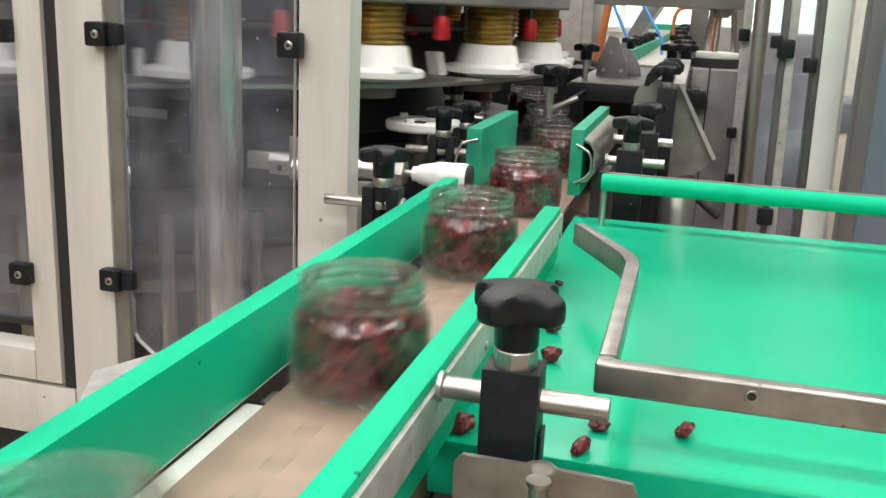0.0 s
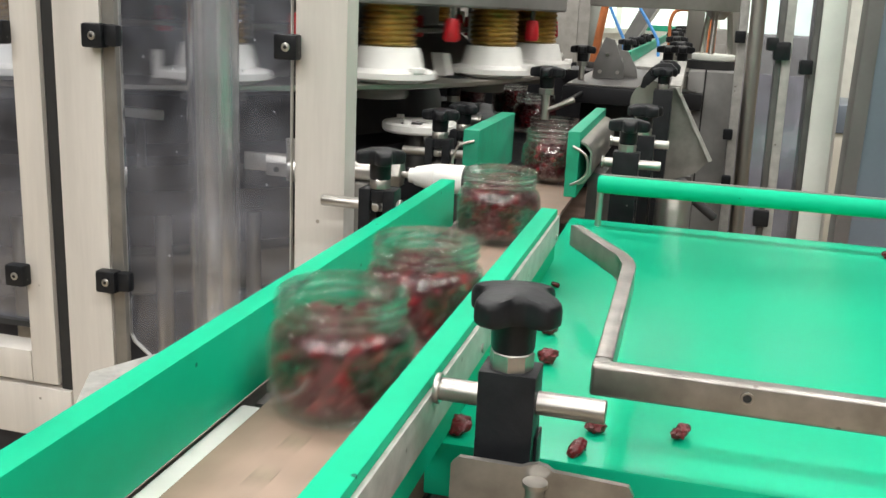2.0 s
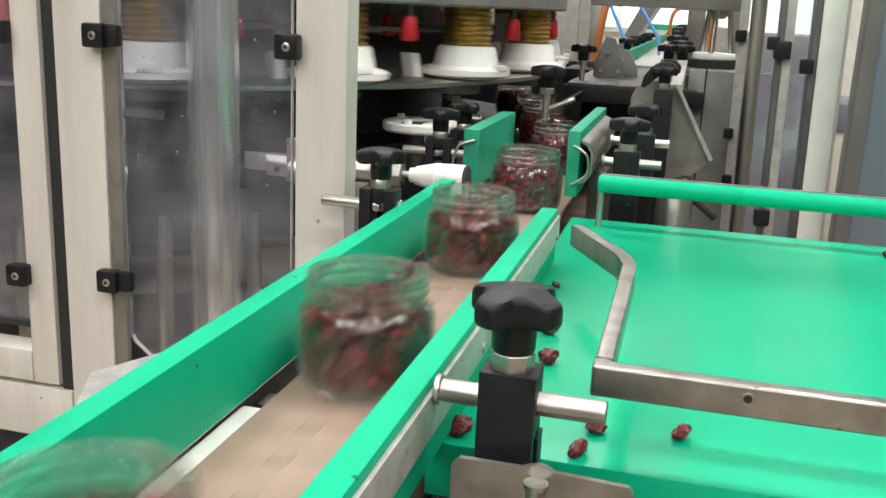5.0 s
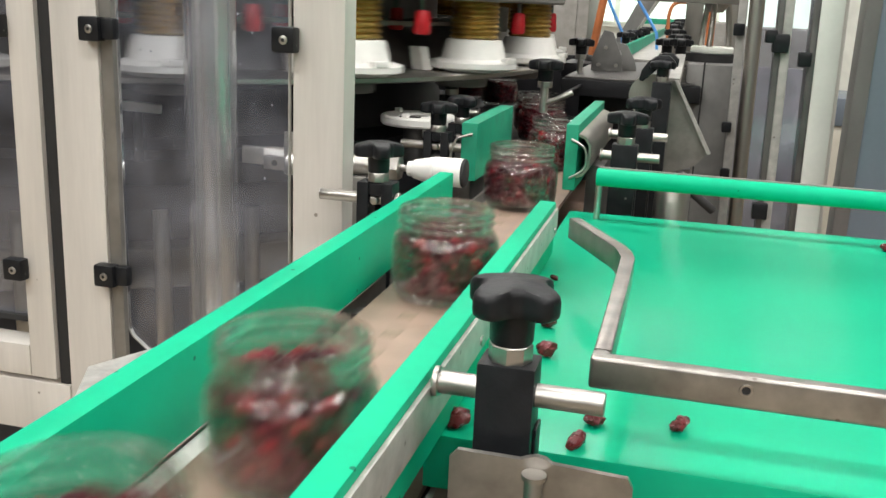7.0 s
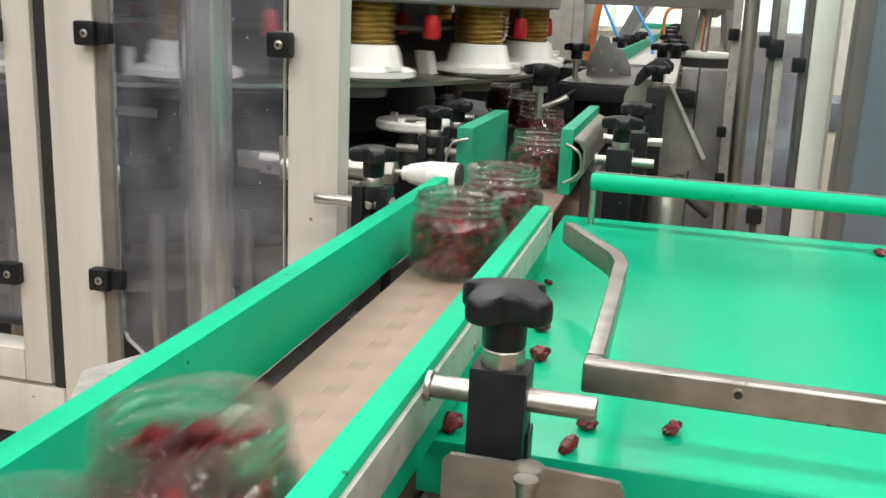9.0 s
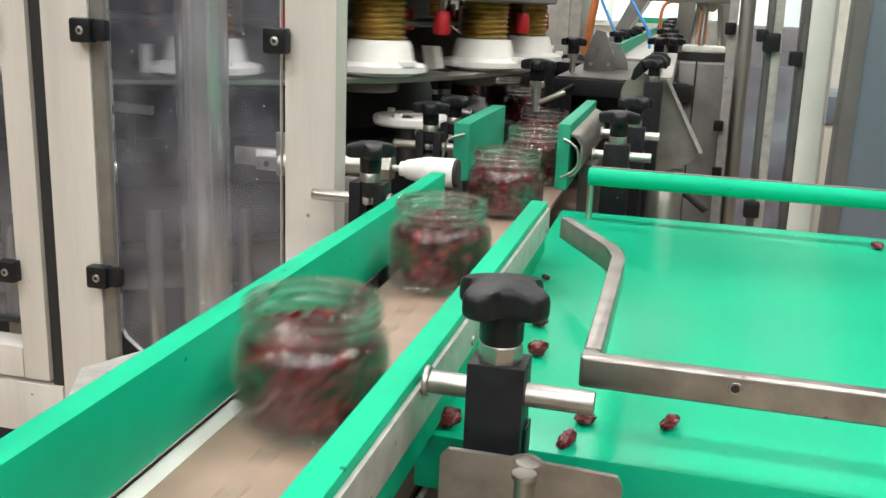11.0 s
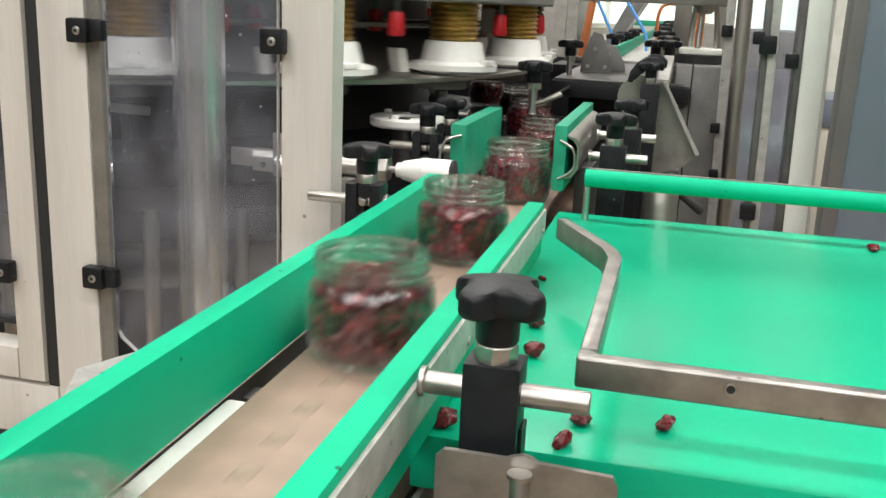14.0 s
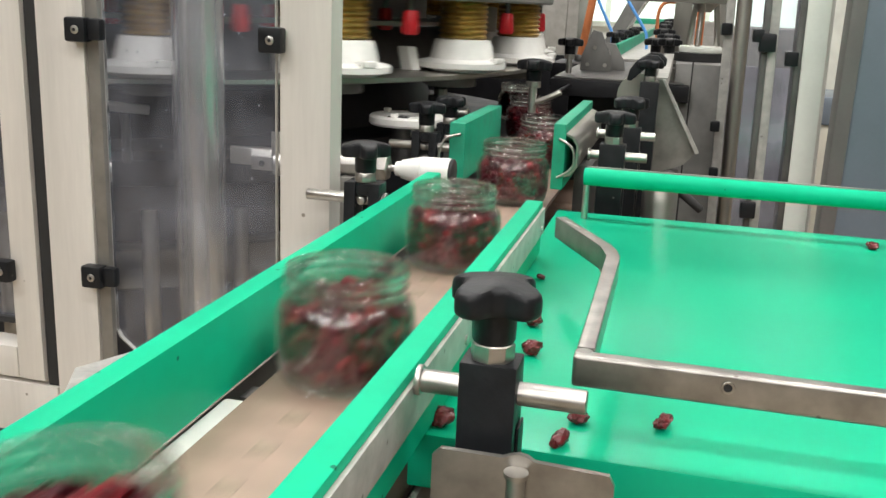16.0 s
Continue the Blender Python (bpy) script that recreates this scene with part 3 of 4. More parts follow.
for k, (bx, by) in enumerate([(0.0715, -0.039), (0.1875, -0.002), (0.1355, -0.041), (0.1415, -0.011), (0.1005, 0.083), (0.0935, 0.142), (0.0800, 0.262),
                              (0.3790, 0.497), (0.40, 0.505)]):
    bm = B()
    size = 0.0061 if k != 6 else 0.003
    lumpy(bm, (0, 0, 0), size, 40 + k, 3)
    zmin = min(v.co.z for v in bm.verts)
    single("dried_cherry", bm, SPILLED, "spilled dark red dried cherry on the green sheet", "fruit", group="spilled cherries", at=(bx, by, -0.0006 - zmin))


# ---------------------------------------------------------------- jars
def jar_meshes():
    outer = [(0, 0.0016), (0.026, 0.0012), (0.0305, 0.0), (0.0340, 0.0008), (0.0368, 0.0034), (0.0388, 0.0075), (0.0402, 0.0130), (0.0409, 0.020), (0.0411, 0.028), (0.0411, 0.0360)]
    outer += [(0.0351 + 0.0060 * math.cos(radians(q)), 0.0395 + 0.0125 * math.sin(radians(q))) for q in range(0, 85, 9)]
    outer += [(0.0354, 0.0530), (0.0352, 0.0555), (0.0354, 0.0575), (0.0362, 0.0584), (0.0367, 0.0592), (0.0362, 0.0601), (0.0354, 0.0613), (0.0354, 0.0630), (0.0362, 0.0642),
              (0.0367, 0.0650), (0.0362, 0.0659), (0.0356, 0.0670), (0.0359, 0.0685), (0.0357, 0.0697), (0.0350, 0.0704), (0.0341, 0.0704)]
    inner = [(0.0334, 0.0697), (0.0331, 0.0680), (0.0330, 0.0540), (0.0336, 0.0505), (0.0356, 0.0480), (0.0372, 0.0445), (0.0384, 0.0390), (0.0387, 0.0330), (0.0387, 0.0250), (0.0380, 0.0150), (0.0362, 0.0095), (0.033, 0.0070), (0, 0.0062)]
    g = mesh_of("glass", lathe(B(), outer + inner, 56), JAR_GLASS, 60)
    fills = []
    for v in range(3):
        rnd = random.Random(7 + v)
        bm = B()
        top = 0.0500
        lathe(bm, [(0, 0.0070), (0.031, 0.0075), (0.0358, 0.012), (0.0368, 0.020), (0.0368, 0.040), (0.033, 0.046), (0, 0.047)], 24)
        seed = v * 1000
        for row in range(8):
            n = 22
            for i in range(n):
                a = 2 * math.pi * (i + rnd.uniform(-0.4, 0.4) + 0.5 * (row % 2)) / n
                r = 0.0352 + rnd.uniform(-0.0012, 0.0008)
                seed += 1
                lumpy(bm, (r * math.cos(a), r * math.sin(a), 0.0105 + row * 0.0052 + rnd.uniform(-0.002, 0.002)), rnd.uniform(0.0046, 0.0056), seed, 1, 0.45)
        for i in range(46):
            a, r = rnd.uniform(0, 6.283), 0.032 * math.sqrt(rnd.random())
            seed += 1
            lumpy(bm, (r * math.cos(a), r * math.sin(a), top - 0.002 + rnd.uniform(-0.002, 0.0045) - r * 0.05), rnd.uniform(0.0050, 0.0064), seed, 2, 0.5)
        # pressed against the inside of the glass
        wall = [(0.007, 0.0325), (0.0095, 0.0358), (0.015, 0.0383), (0.025, 0.0392), (0.036, 0.0392), (0.0415, 0.0384), (0.0455, 0.0370), (0.0485, 0.0352), (0.0510, 0.0328), (0.056, 0.0322)]
        for vert in bm.verts:
            rr = math.hypot(vert.co.x, vert.co.y)
            lim = float(np.interp(vert.co.z, [q[0] for q in wall], [q[1] for q in wall]))
            if rr > lim:
                vert.co.x *= lim / rr
                vert.co.y *= lim / rr
            vert.co.z = max(vert.co.z, 0.0068)
        fills.append(mesh_of("fruit_fill", bm, FRUIT, 80))
    return g, fills


JAR_MESH, FILLS = jar_meshes()


def glass_jar(i, filled=True):
    t = thing("glass_jar", "open clear glass jar filled with dried dark cherries" if filled else "empty clear glass jar sliding off the belt", "jar", (0, 0, 0), "jars on the line" if filled else "")
    g = new("glass", JAR_MESH)
    g.parent = t
    g.visible_shadow = False
    if filled:
        f = new("fruit_fill", FILLS[i % 3])
        f.parent = t
        f.rotation_euler = (0, 0, i * 2.4)
        tagged(f, "packed dark red dried cherries", kind="stuff")
    return t


# the moments at which the jars pass y = 0.3
PASS = [-2.02, -1.63, -1.24, -0.84, -0.441, -0.046, 0.338, 0.735, 1.522, 1.714, 2.150, 2.672, 2.880, 3.440, 3.860, 4.180, 4.58, 4.98, 5.38, 5.780, 6.175, 6.397, 6.829,
        7.342, 7.755, 8.136, 8.310, 8.944, 9.165, 9.60, 10.04, 10.48, 10.87, 11.280, 11.575, 11.900, 12.459, 12.842, 13.150, 13.633, 14.003, 14.410, 14.791, 15.187, 15.571, 15.961, 16.383, 16.78, 17.18, 17.58]
# jars that ride near the right rail
SIDE = {9: 0.010, 12: 0.009, 21: 0.009, 22: 0.005, 26: 0.009, 28: 0.008, 35: 0.008}
# jars that slip a little forward at the end
AHEAD = {12: 0.032, 26: 0.026}
JARS = [glass_jar(i) for i in range(len(PASS))]
EMPTY_JAR = glass_jar(0, False)

# ---------------------------------------------------------------- the pusher
def pusher():
    t = thing("reject_pusher", "white plastic cone on a pneumatic piston rod", "pusher", (-0.058, 0.497, 0.040))
    bm = rod(B(), (-0.062, 0, 0), (-0.056, 0, 0), 0.0080, 0.0085, 32)
    rod(bm, (-0.056, 0, 0), (-0.031, 0, 0), 0.0105, 0.0155, 32, 0.0012)
    rod(bm, (-0.031, 0, 0), (0, 0, 0), 0.0155, 0.0160, 32)
    part("cone", bm, WHITE, t, "white plastic cone")
    part("face_pad", rod(B(), (0.0, 0, 0), (0.004, 0, 0), 0.0156, seg=32, bevel=0.001), RUBBER, t, "black rubber pad")
    part("piston_rod", rod(B(), (-0.062, 0, 0), (-0.24, 0, 0), 0.0038, seg=16), STEEL_POLISHED, t)
    c = thing("air_cylinder", "steel air cylinder with a large hex nut", "cylinder", (-0.13, 0.497, 0.040))
    part("hex_nut", rod(B(), (-0.012, 0, 0), (0.001, 0, 0), 0.0150, seg=6, bevel=0.001), STEEL_POLISHED, c)
    part("barrel", rod(B(), (-0.16, 0, 0), (-0.012, 0, 0), 0.0115, seg=28), STEEL, c)
    part("mount", box(B(), -0.05, -0.035, -0.02, 0.02, -0.14, -0.0116, 0.001), STEEL_DULL, c)
    part("lug", box(B(), -0.19, -0.16, -0.004, 0.004, -0.010, 0.010, 0.001), STEEL_POLISHED, c)
    return t


PUSHER = pusher()


# ---------------------------------------------------------------- the machine enclosure
def clamp_piece(x, z, y=0.320, w=0.0115, h=0.0118, tab=0):
    t = thing("panel_clamp", "black plastic panel clamp with a steel socket screw", "clamp", (x, y, z), "panel clamps")
    part("block", box(B(), -w, w, 0, 0.0145, -h, h, 0.003), BLACK, t)
    part("screw", rod(B(), (0.001, -0.0012, 0), (0.001, 0.002, 0), 0.0042, seg=20, bevel=0.0006), STEEL_POLISHED, t, "steel socket screw")
    part("socket", rod(B(), (0.001, -0.0014, 0), (0.001, 0.0, 0), 0.0019, seg=6), RUBBER, t)
    if tab:
        part("tab", box(B(), w - 0.001, w + 0.014, 0.004, 0.016, -h * 0.85, h * 0.95, 0.004), BLACK, t)


def enclosure():
    y = 0.335
    b = FLOOR
    f = thing("machine_enclosure", "satin stainless steel machine frame with square posts", "frame", (-0.30, y, b))
    o = Vector((-0.30, y, b))

    def fb(name, x0, x1, z0, z1, d=0.05, y0=0.0, mat=STEEL_FRAME, parent=f, label=""):
        return part(name, box(B(), x0 - o.x, x1 - o.x, y0, y0 + d, z0 - o.z, z1 - o.z, 0.0016), mat, parent, label)
    fb("post", -0.4489, -0.3954, b, 0.9, 0.022)
    fb("post", -0.188, -0.1368, b, 0.9, 0.03)
    fb("post", -0.9987, -0.9331, b, 0.9)
    fb("bottom_rail", -0.931, -0.4511, -0.2661, -0.2055)
    fb("bottom_rail", -0.3932, -0.1901, -0.2661, -0.2006, 0.04, 0.004)
    fb("inner_lip", -0.3943, -0.3801, -0.2006, 0.9, 0.008, 0.002, STEEL_DULL)
    # black strip stands for the dark gap between door and post
    fb("door_seal", -0.4643, -0.4496, -0.2050, 0.9, 0.02, 0.003, RUBBER, f, "black strip in the gap beside the door")
    d = thing("guard_door", "steel framed guard door with a dusty clear window", "door", (-0.70, y, -0.2006))
    o = Vector((-0.70, y, -0.2006))
    fb("stile", -0.497, -0.4650, -0.1995, 0.9, 0.035, -0.002, STEEL_FRAME, d)
    fb("stile", -0.9277, -0.884, -0.1995, 0.9, 0.035, -0.002, STEEL_FRAME, d)
    fb("door_rail", -0.8829, -0.498, -0.1995, -0.1634, 0.035, -0.002, STEEL_FRAME, d)
    part("window_sheet", box(B(), -0.8895 - o.x, -0.4948 - o.x, 0.036, 0.040, -0.1427 - o.z, 0.9 - o.z), SHEET, d, "dusty clear plastic sheet").visible_shadow = False
    part("gasket", box(B(), -0.8895 - o.x, -0.4948 - o.x, 0.030, 0.042, -0.1498 - o.z, -0.1432 - o.z), RUBBER, d)
    w = thing("safety_screen", "dusty clear plastic guard panel with rounded corners", "panel", (-0.3763, y + 0.012, -0.1514))
    pb = B()
    xr = 0.1785
    prism(pb, [(0.020, 0, -0.0055), (xr, 0, -0.0055), (xr, 0, 1.0), (-0.0049, 0, 1.0), (-0.0049, 0, 0.020), (-0.001, 0, 0.011)], (0, 0.004, 0))
    part("sheet", pb, SHEET, w, "dusty clear plastic sheet").visible_shadow = False
    edge = B()
    prism(edge, [(-0.0062, -0.0006, 0.020), (-0.0050, -0.0006, 0.020), (-0.0050, -0.0006, 1.0), (-0.0062, -0.0006, 1.0)], (0, 0.005, 0))
    prism(edge, [(-0.0062, -0.0006, 0.020), (-0.0021, -0.0006, 0.0105), (0.0200, -0.0006, -0.0070), (0.0206, -0.0006, -0.0058), (-0.0008, -0.0006, 0.0112), (-0.0050, -0.0006, 0.0200)], (0, 0.005, 0))
    prism(edge, [(xr + 0.0001, -0.0006, 0), (xr + 0.0012, -0.0006, 0), (xr + 0.0012, -0.0006, 1.0), (xr + 0.0001, -0.0006, 1.0)], (0, 0.005, 0))
    part("sheet_edge", edge, BACKING, w, "pale sawn sheet edge")


enclosure()
for cx, cz, tab in ((-0.3954, 0.1805, 1), (-0.1923, 0.1805, 0), (-0.3921, -0.069, 1), (-0.5024, -0.075, 0), (-0.5073, 0.1783, 0), (-0.1923, -0.069, 0)):
    clamp_piece(cx, cz, tab=tab)


def small_tray():
    t = thing("drip_tray", "thin folded steel tray beside the conveyor", "tray", (-0.30, 0.20, -0.125))
    prism(b := B(), [(-0.032, 0.005, 0.007), (0.008, 0.092, 0.007), (0.12, 0.092, 0.007), (0.12, -0.14, 0.007), (0.018, -0.10, 0.007)], (0, 0, 0.002))
    part("sheet", b, BACKING, t)
    part("stay", box(B(), 0.06, 0.09, -0.02, 0.01, -0.825, 0.0068), STEEL_DULL, t)
    part("blue_block", box(B(), -0.010, 0.022, -0.035, -0.010, -0.040, 0.0068, 0.002), BLUE, t, "small blue plastic block")


small_tray()

column = thing("support_column", "round polished steel column behind the clear panel", "column", (-0.3619, 0.50, FLOOR))
part("tube", rod(B(), (0, 0, 0), (0, 0, 2.2), 0.0300, seg=48), COLUMN_STEEL, column)
part("base_flange", rod(B(), (0, 0, 0), (0, 0, 0.02), 0.06, seg=32), STEEL, column)

latch = thing("door_latch", "small steel latch bracket with a bolt hole", "latch", (-0.205, 0.372, 0.0566))
part("tongue", box(B(), -0.030, -0.002, -0.002, 0.002, -0.007, 0.007, 0.001), STEEL_POLISHED, latch)
part("hole", rod(B(), (-0.018, -0.0026, 0), (-0.018, -0.0016, 0), 0.003, seg=16), RUBBER, latch)
part("hub", rod(B(), (-0.004, 0, 0), (0.030, 0, 0), 0.0105, seg=24, bevel=0.001), STEEL_POLISHED, latch)
part("strap", box(B(), -0.010, 0.004, 0.003, 0.006, -0.012, 0.032, 0.001), STEEL, latch)


# ---------------------------------------------------------------- the filling turret
TURRET = (-0.875, 1.165)
RADIUS, HEADS = 0.77, 20
PHASE = -17.1


def turret():
    t = thing("filling_turret", "turning steel filling turret with white funnels and brass bellows", "machine", (*TURRET, 0))
    ring = B()
    lathe(ring, [(0.55, 0.112), (0.798, 0.112), (0.803, 0.114), (0.803, 0.119), (0.800, 0.1205), (0.55, 0.1205), (0.55, 0.112)], 120)
    part("carrier_disc", ring, STEEL, t, "steel carrier disc")
    part("upper_ring", lathe(B(), [(0.60, 0.223), (0.815, 0.223), (0.818, 0.226), (0.818, 0.30), (0.60, 0.30), (0.60, 0.223)], 120), GREY_PAINT, t, "grey steel upper ring")
    part("drum", lathe(B(), [(0, 0.06), (0.50, 0.06), (0.52, 0.11), (0.58, 0.17), (0.58, 0.40), (0, 0.40)], 96), GREY_PAINT, t)
    part("cone_skirt", lathe(B(), [(0.56, 0.178), (0.62, 0.176), (0.695, 0.1215), (0.690, 0.1212), (0.615, 0.172), (0.56, 0.174)], 96), GREY_PAINT, t, "grey sloping skirt")
    part("rim_ring", lathe(B(), [(0.60, 0.186), (0.70, 0.184), (0.70, 0.190), (0.60, 0.192), (0.60, 0.186)], 96), STEEL_DULL, t)
    fun = B()
    lathe(fun, [(0.030, 0.1210), (0.046, 0.1210), (0.050, 0.1230), (0.062, 0.1260), (0.066, 0.1275), (0.066, 0.1350), (0.063, 0.1370), (0.0485, 0.1400), (0.0440, 0.1605), (0.0415, 0.1675), (0.034, 0.1685), (0.030, 0.1365), (0.030, 0.1210)], 36)
    box(fun, 0.054, 0.067, -0.012, 0.012, 0.1355, 0.1435, 0.002)
    funnel = mesh_of("funnel", fun, WHITE)
    prof = [(0.020, 0.168)]
    for i in range(9):
        z = 0.168 + i * 0.0074
        prof += [(0.0335, z + 0.0008), (0.0365, z + 0.003), (0.0365, z + 0.005), (0.0335, z + 0.0078)]
    prof += [(0.020, 0.235)]
    bellows = mesh_of("bellows", lathe(B(), prof, 28), BRASS)
    cap = B()
    lathe(cap, [(0, 0.176), (0.009, 0.176), (0.0115, 0.180), (0.0098, 0.205), (0.008, 0.208), (0, 0.208)], 16)
    red = mesh_of("cap", cap, RED)
    spout = mesh_of("outlet", lathe(B(), [(0.024, 0.098), (0.038, 0.098), (0.040, 0.101), (0.040, 0.1118), (0.024, 0.1118), (0.024, 0.098)], 28), GREY_PAINT)
    stem = mesh_of("stem", rod(B(), (0, 0, 0.206), (0, 0, 0.234), 0.004, seg=8), STEEL_DARK)
    tag = mesh_of("tag", box(B(), -0.012, 0.012, -0.002, 0.002, 0.172, 0.215, 0.002), WHITE)
    lever = B()
    prism(lever, [(-0.010, 0, 0.1215), (0.012, 0, 0.1215), (0.002, 0, 0.155), (-0.018, 0, 0.155)], (0.006, 0.012, 0))
    lev = mesh_of("lever", lever, WHITE)
    for k in range(HEADS):
        a = radians(PHASE + 360 / HEADS * k)
        for nm, me, da, r in (("funnel", funnel, 0, RADIUS), ("bellows", bellows, 0, RADIUS), ("outlet", spout, 0, RADIUS - 0.02), ("red_cap", red, -11, 0.795), ("cap_stem", stem, -11, 0.795),
                              ("red_cap", red, -4, 0.66), ("cap_stem", stem, -4, 0.66), ("tag", tag, 4.2, 0.71), ("lever", lev, -5.5, 0.72)):
            ob = new(nm, me)
            ob.parent = t
            q = a + radians(da)
            ob.matrix_basis = pose(r * math.cos(q), r * math.sin(q), 0, 0, 0, math.degrees(q))
    return t


TURRET_OB = turret()


def turret_base():
    t = thing("turret_base", "black lower machine table under the filling turret", "machine", (*TURRET, FLOOR))
    h = -FLOOR
    part("jar_track", lathe(B(), [(0.60, h - 0.03), (0.835, h - 0.03), (0.835, h - 0.001), (0.60, h - 0.001), (0.60, h - 0.03)], 120), BLACK_FAR, t)
    part("housing", lathe(B(), [(0, 0), (0.66, 0), (0.66, h + 0.012), (0.60, h + 0.02), (0.58, h + 0.085), (0, h + 0.085)], 96), MACHINE_DARK, t)
    part("infeed_deck", box(B(), -9.95, -0.15, 0.70, 0.86, h - 0.04, h - 0.002), STEEL_DARK, t).matrix_basis = pose(0, 0, 0, 0, 0, 10)
    part("base_band", lathe(B(), [(0.655, h - 0.168), (0.70, h - 0.168), (0.703, h - 0.165), (0.703, h - 0.115), (0.70, h - 0.112), (0.655, h - 0.112), (0.655, h - 0.168)], 96), STEEL_DULL, t, "grey steel band round the base")
    for a, r, zz, rad in ((-56.0, 0.715, -0.046, 0.011), (-46.5, 0.715, -0.056, 0.010), (-70.0, 0.715, -0.05, 0.011), (-35.0, 0.715, -0.05, 0.010)):
        part("roller_post", rod(B(), (r * math.cos(radians(a)), r * math.sin(radians(a)), h - 0.30), (r * math.cos(radians(a)), r * math.sin(radians(a)), h + zz), rad, seg=18, bevel=0.002), STEEL, t)
    part("tongue", box(B(), -0.030, 0.030, -0.006, 0.006, -0.006, 0.006, 0.002), WHITE, t, "white plastic tongue").matrix_basis = pose(0.705 * math.cos(radians(-58)), 0.705 * math.sin(radians(-58)), h + 0.075, 0, 6, 35)
    part("tongue_stay", rod(B(), (0.66 * math.cos(radians(-58)), 0.66 * math.sin(radians(-58)), h - 0.05), (0.69 * math.cos(radians(-58)), 0.69 * math.sin(radians(-58)), h + 0.074), 0.006, seg=12), STEEL_DARK, t)
    c = thing("cam_disc", "white plastic round disc with steel bolts", "disc", (-0.196, 0.797, 0.050))
    part("disc", lathe(B(), [(0.022, 0.0), (0.052, 0.0), (0.0545, 0.003), (0.0545, 0.011), (0.052, 0.0135), (0.022, 0.0135), (0.022, 0)], 48), WHITE, c)
    part("slot", box(B(), -0.016, 0.012, -0.042, -0.030, 0.0132, 0.0144), RUBBER, c)
    for a in (40, 150, 260):
        part("bolt", rod(B(), (0.042 * math.cos(radians(a)), 0.042 * math.sin(radians(a)), 0.0135), (0.042 * math.cos(radians(a)), 0.042 * math.sin(radians(a)), 0.0190), 0.006, seg=6), WHITE, c)
    part("post", rod(B(), (0, 0, -0.06), (0, 0, 0.010), 0.0215, seg=24), STEEL_DARK, c)
    g = thing("transfer_plate", "black plastic transfer plate with curved edge", "plate", (-0.08, 0.90, -0.03))
    part("plate", prism(B(), [(-0.10, -0.04, 0), (0.045, -0.04, 0), (0.125, 0.02, 0), (0.12, 0.10, 0), (0.0, 0.20, 0), (-0.10, 0.12, 0)], (0, 0, 0.0285)), BLACK_FAR, g)
    part("stay", box(B(), -0.03, 0.03, 0, 0.06, -0.92, 0), STEEL_DARK, g)


turret_base()


# ---------------------------------------------------------------- behind the belt and to its side
def post_knob(x, y, zt, zb, s, lever=False):
    t = thing("post_knob", "black star knob on a slim steel post", "knob", (x, y, zb))
    part("post", rod(B(), (0, 0, 0), (0, 0, zt - zb - 0.03 * s), 0.0055 * s, seg=14), STEEL, t)
    star_knob(t, 0, 0, zt - zb - 0.04 * s, s)
    if lever:
        part("lever", rod(B(), (0, 0, 0.012), (0.042, 0.0, 0.032), 0.004, seg=12, bevel=0.001), STEEL_POLISHED, t)
        part("arm", rod(B(), (0, 0, 0.010), (0.020, 0.30, 0.020), 0.003, seg=12), BLACK_FAR, t)


post_knob(-0.0345, 0.90, 0.148, 0.068, 1.08, True)
post_knob(-0.031, 1.30, 0.168, 0.098, 1.0)

deck = thing("outfeed_deck", "black machine deck with a grey steel top", "machine", (0.05, 1.35, FLOOR))
part("deck_plate", box(B(), -0.10, 0.14, -0.16, 0.45, -FLOOR + 0.070, -FLOOR + 0.098, 0.002), BLACK_FAR, deck)
# black sheet added to keep the space under the deck dark
part("dark_skirt", box(B(), -0.095, 0.16, 0.10, 0.14, 0.2, -FLOOR + 0.0695, 0.002), BLACK_FAR, deck)
part("deck_top", box(B(), -0.095, 0.13, -0.15, 0.45, -FLOOR + 0.0985, -FLOOR + 0.102, 0.001), STEEL_DARK, deck)
# added black sheet, hides the bright wall where only darkness shows
part("rear_skirt", box(B(), -0.55, -0.11, 0.67, 0.69, 0.0, -FLOOR + 0.098), BLACK_FAR, deck)
part("pedestal", box(B(), -0.06, 0.10, 0.04, 0.40, 0, -FLOOR + 0.0745), MACHINE_DARK, deck)
plate = thing("bearing_plate", "grey steel bearing plates on the deck", "bracket", (0.005, 1.40, 0.102))
part("plate", prism(B(), [(-0.026, 0, 0), (0.034, 0, 0), (0.033, 0, 0.025), (0.012, 0, 0.074), (-0.006, 0, 0.078), (-0.013, 0, 0.060), (-0.024, 0, 0.030)], (0, 0.01, 0), 0.001), GREY_PAINT, plate)
part("plate", prism(B(), [(0.000, 0.06, 0), (0.058, 0.06, 0), (0.054, 0.06, 0.020), (0.036, 0.06, 0.050), (0.018, 0.06, 0.054), (0.004, 0.06, 0.03)], (0, 0.01, 0), 0.001), GREY_PAINT, plate)
part("roller", rod(B(), (0.015, 0.011, 0.030), (0.015, 0.059, 0.030), 0.012, seg=20), STEEL_POLISHED, plate)
for bx, bz in ((-0.012, 0.012), (0.022, 0.012), (0.0, 0.045)):
    part("bolt", rod(B(), (bx, -0.004, bz), (bx, 0, bz), 0.004, seg=6), STEEL, plate)
part("deck_wing", box(B(), -0.16, -0.1005, 0.28, 0.45, -FLOOR + 0.070, -FLOOR + 0.101, 0.002), BLACK_FAR, deck)

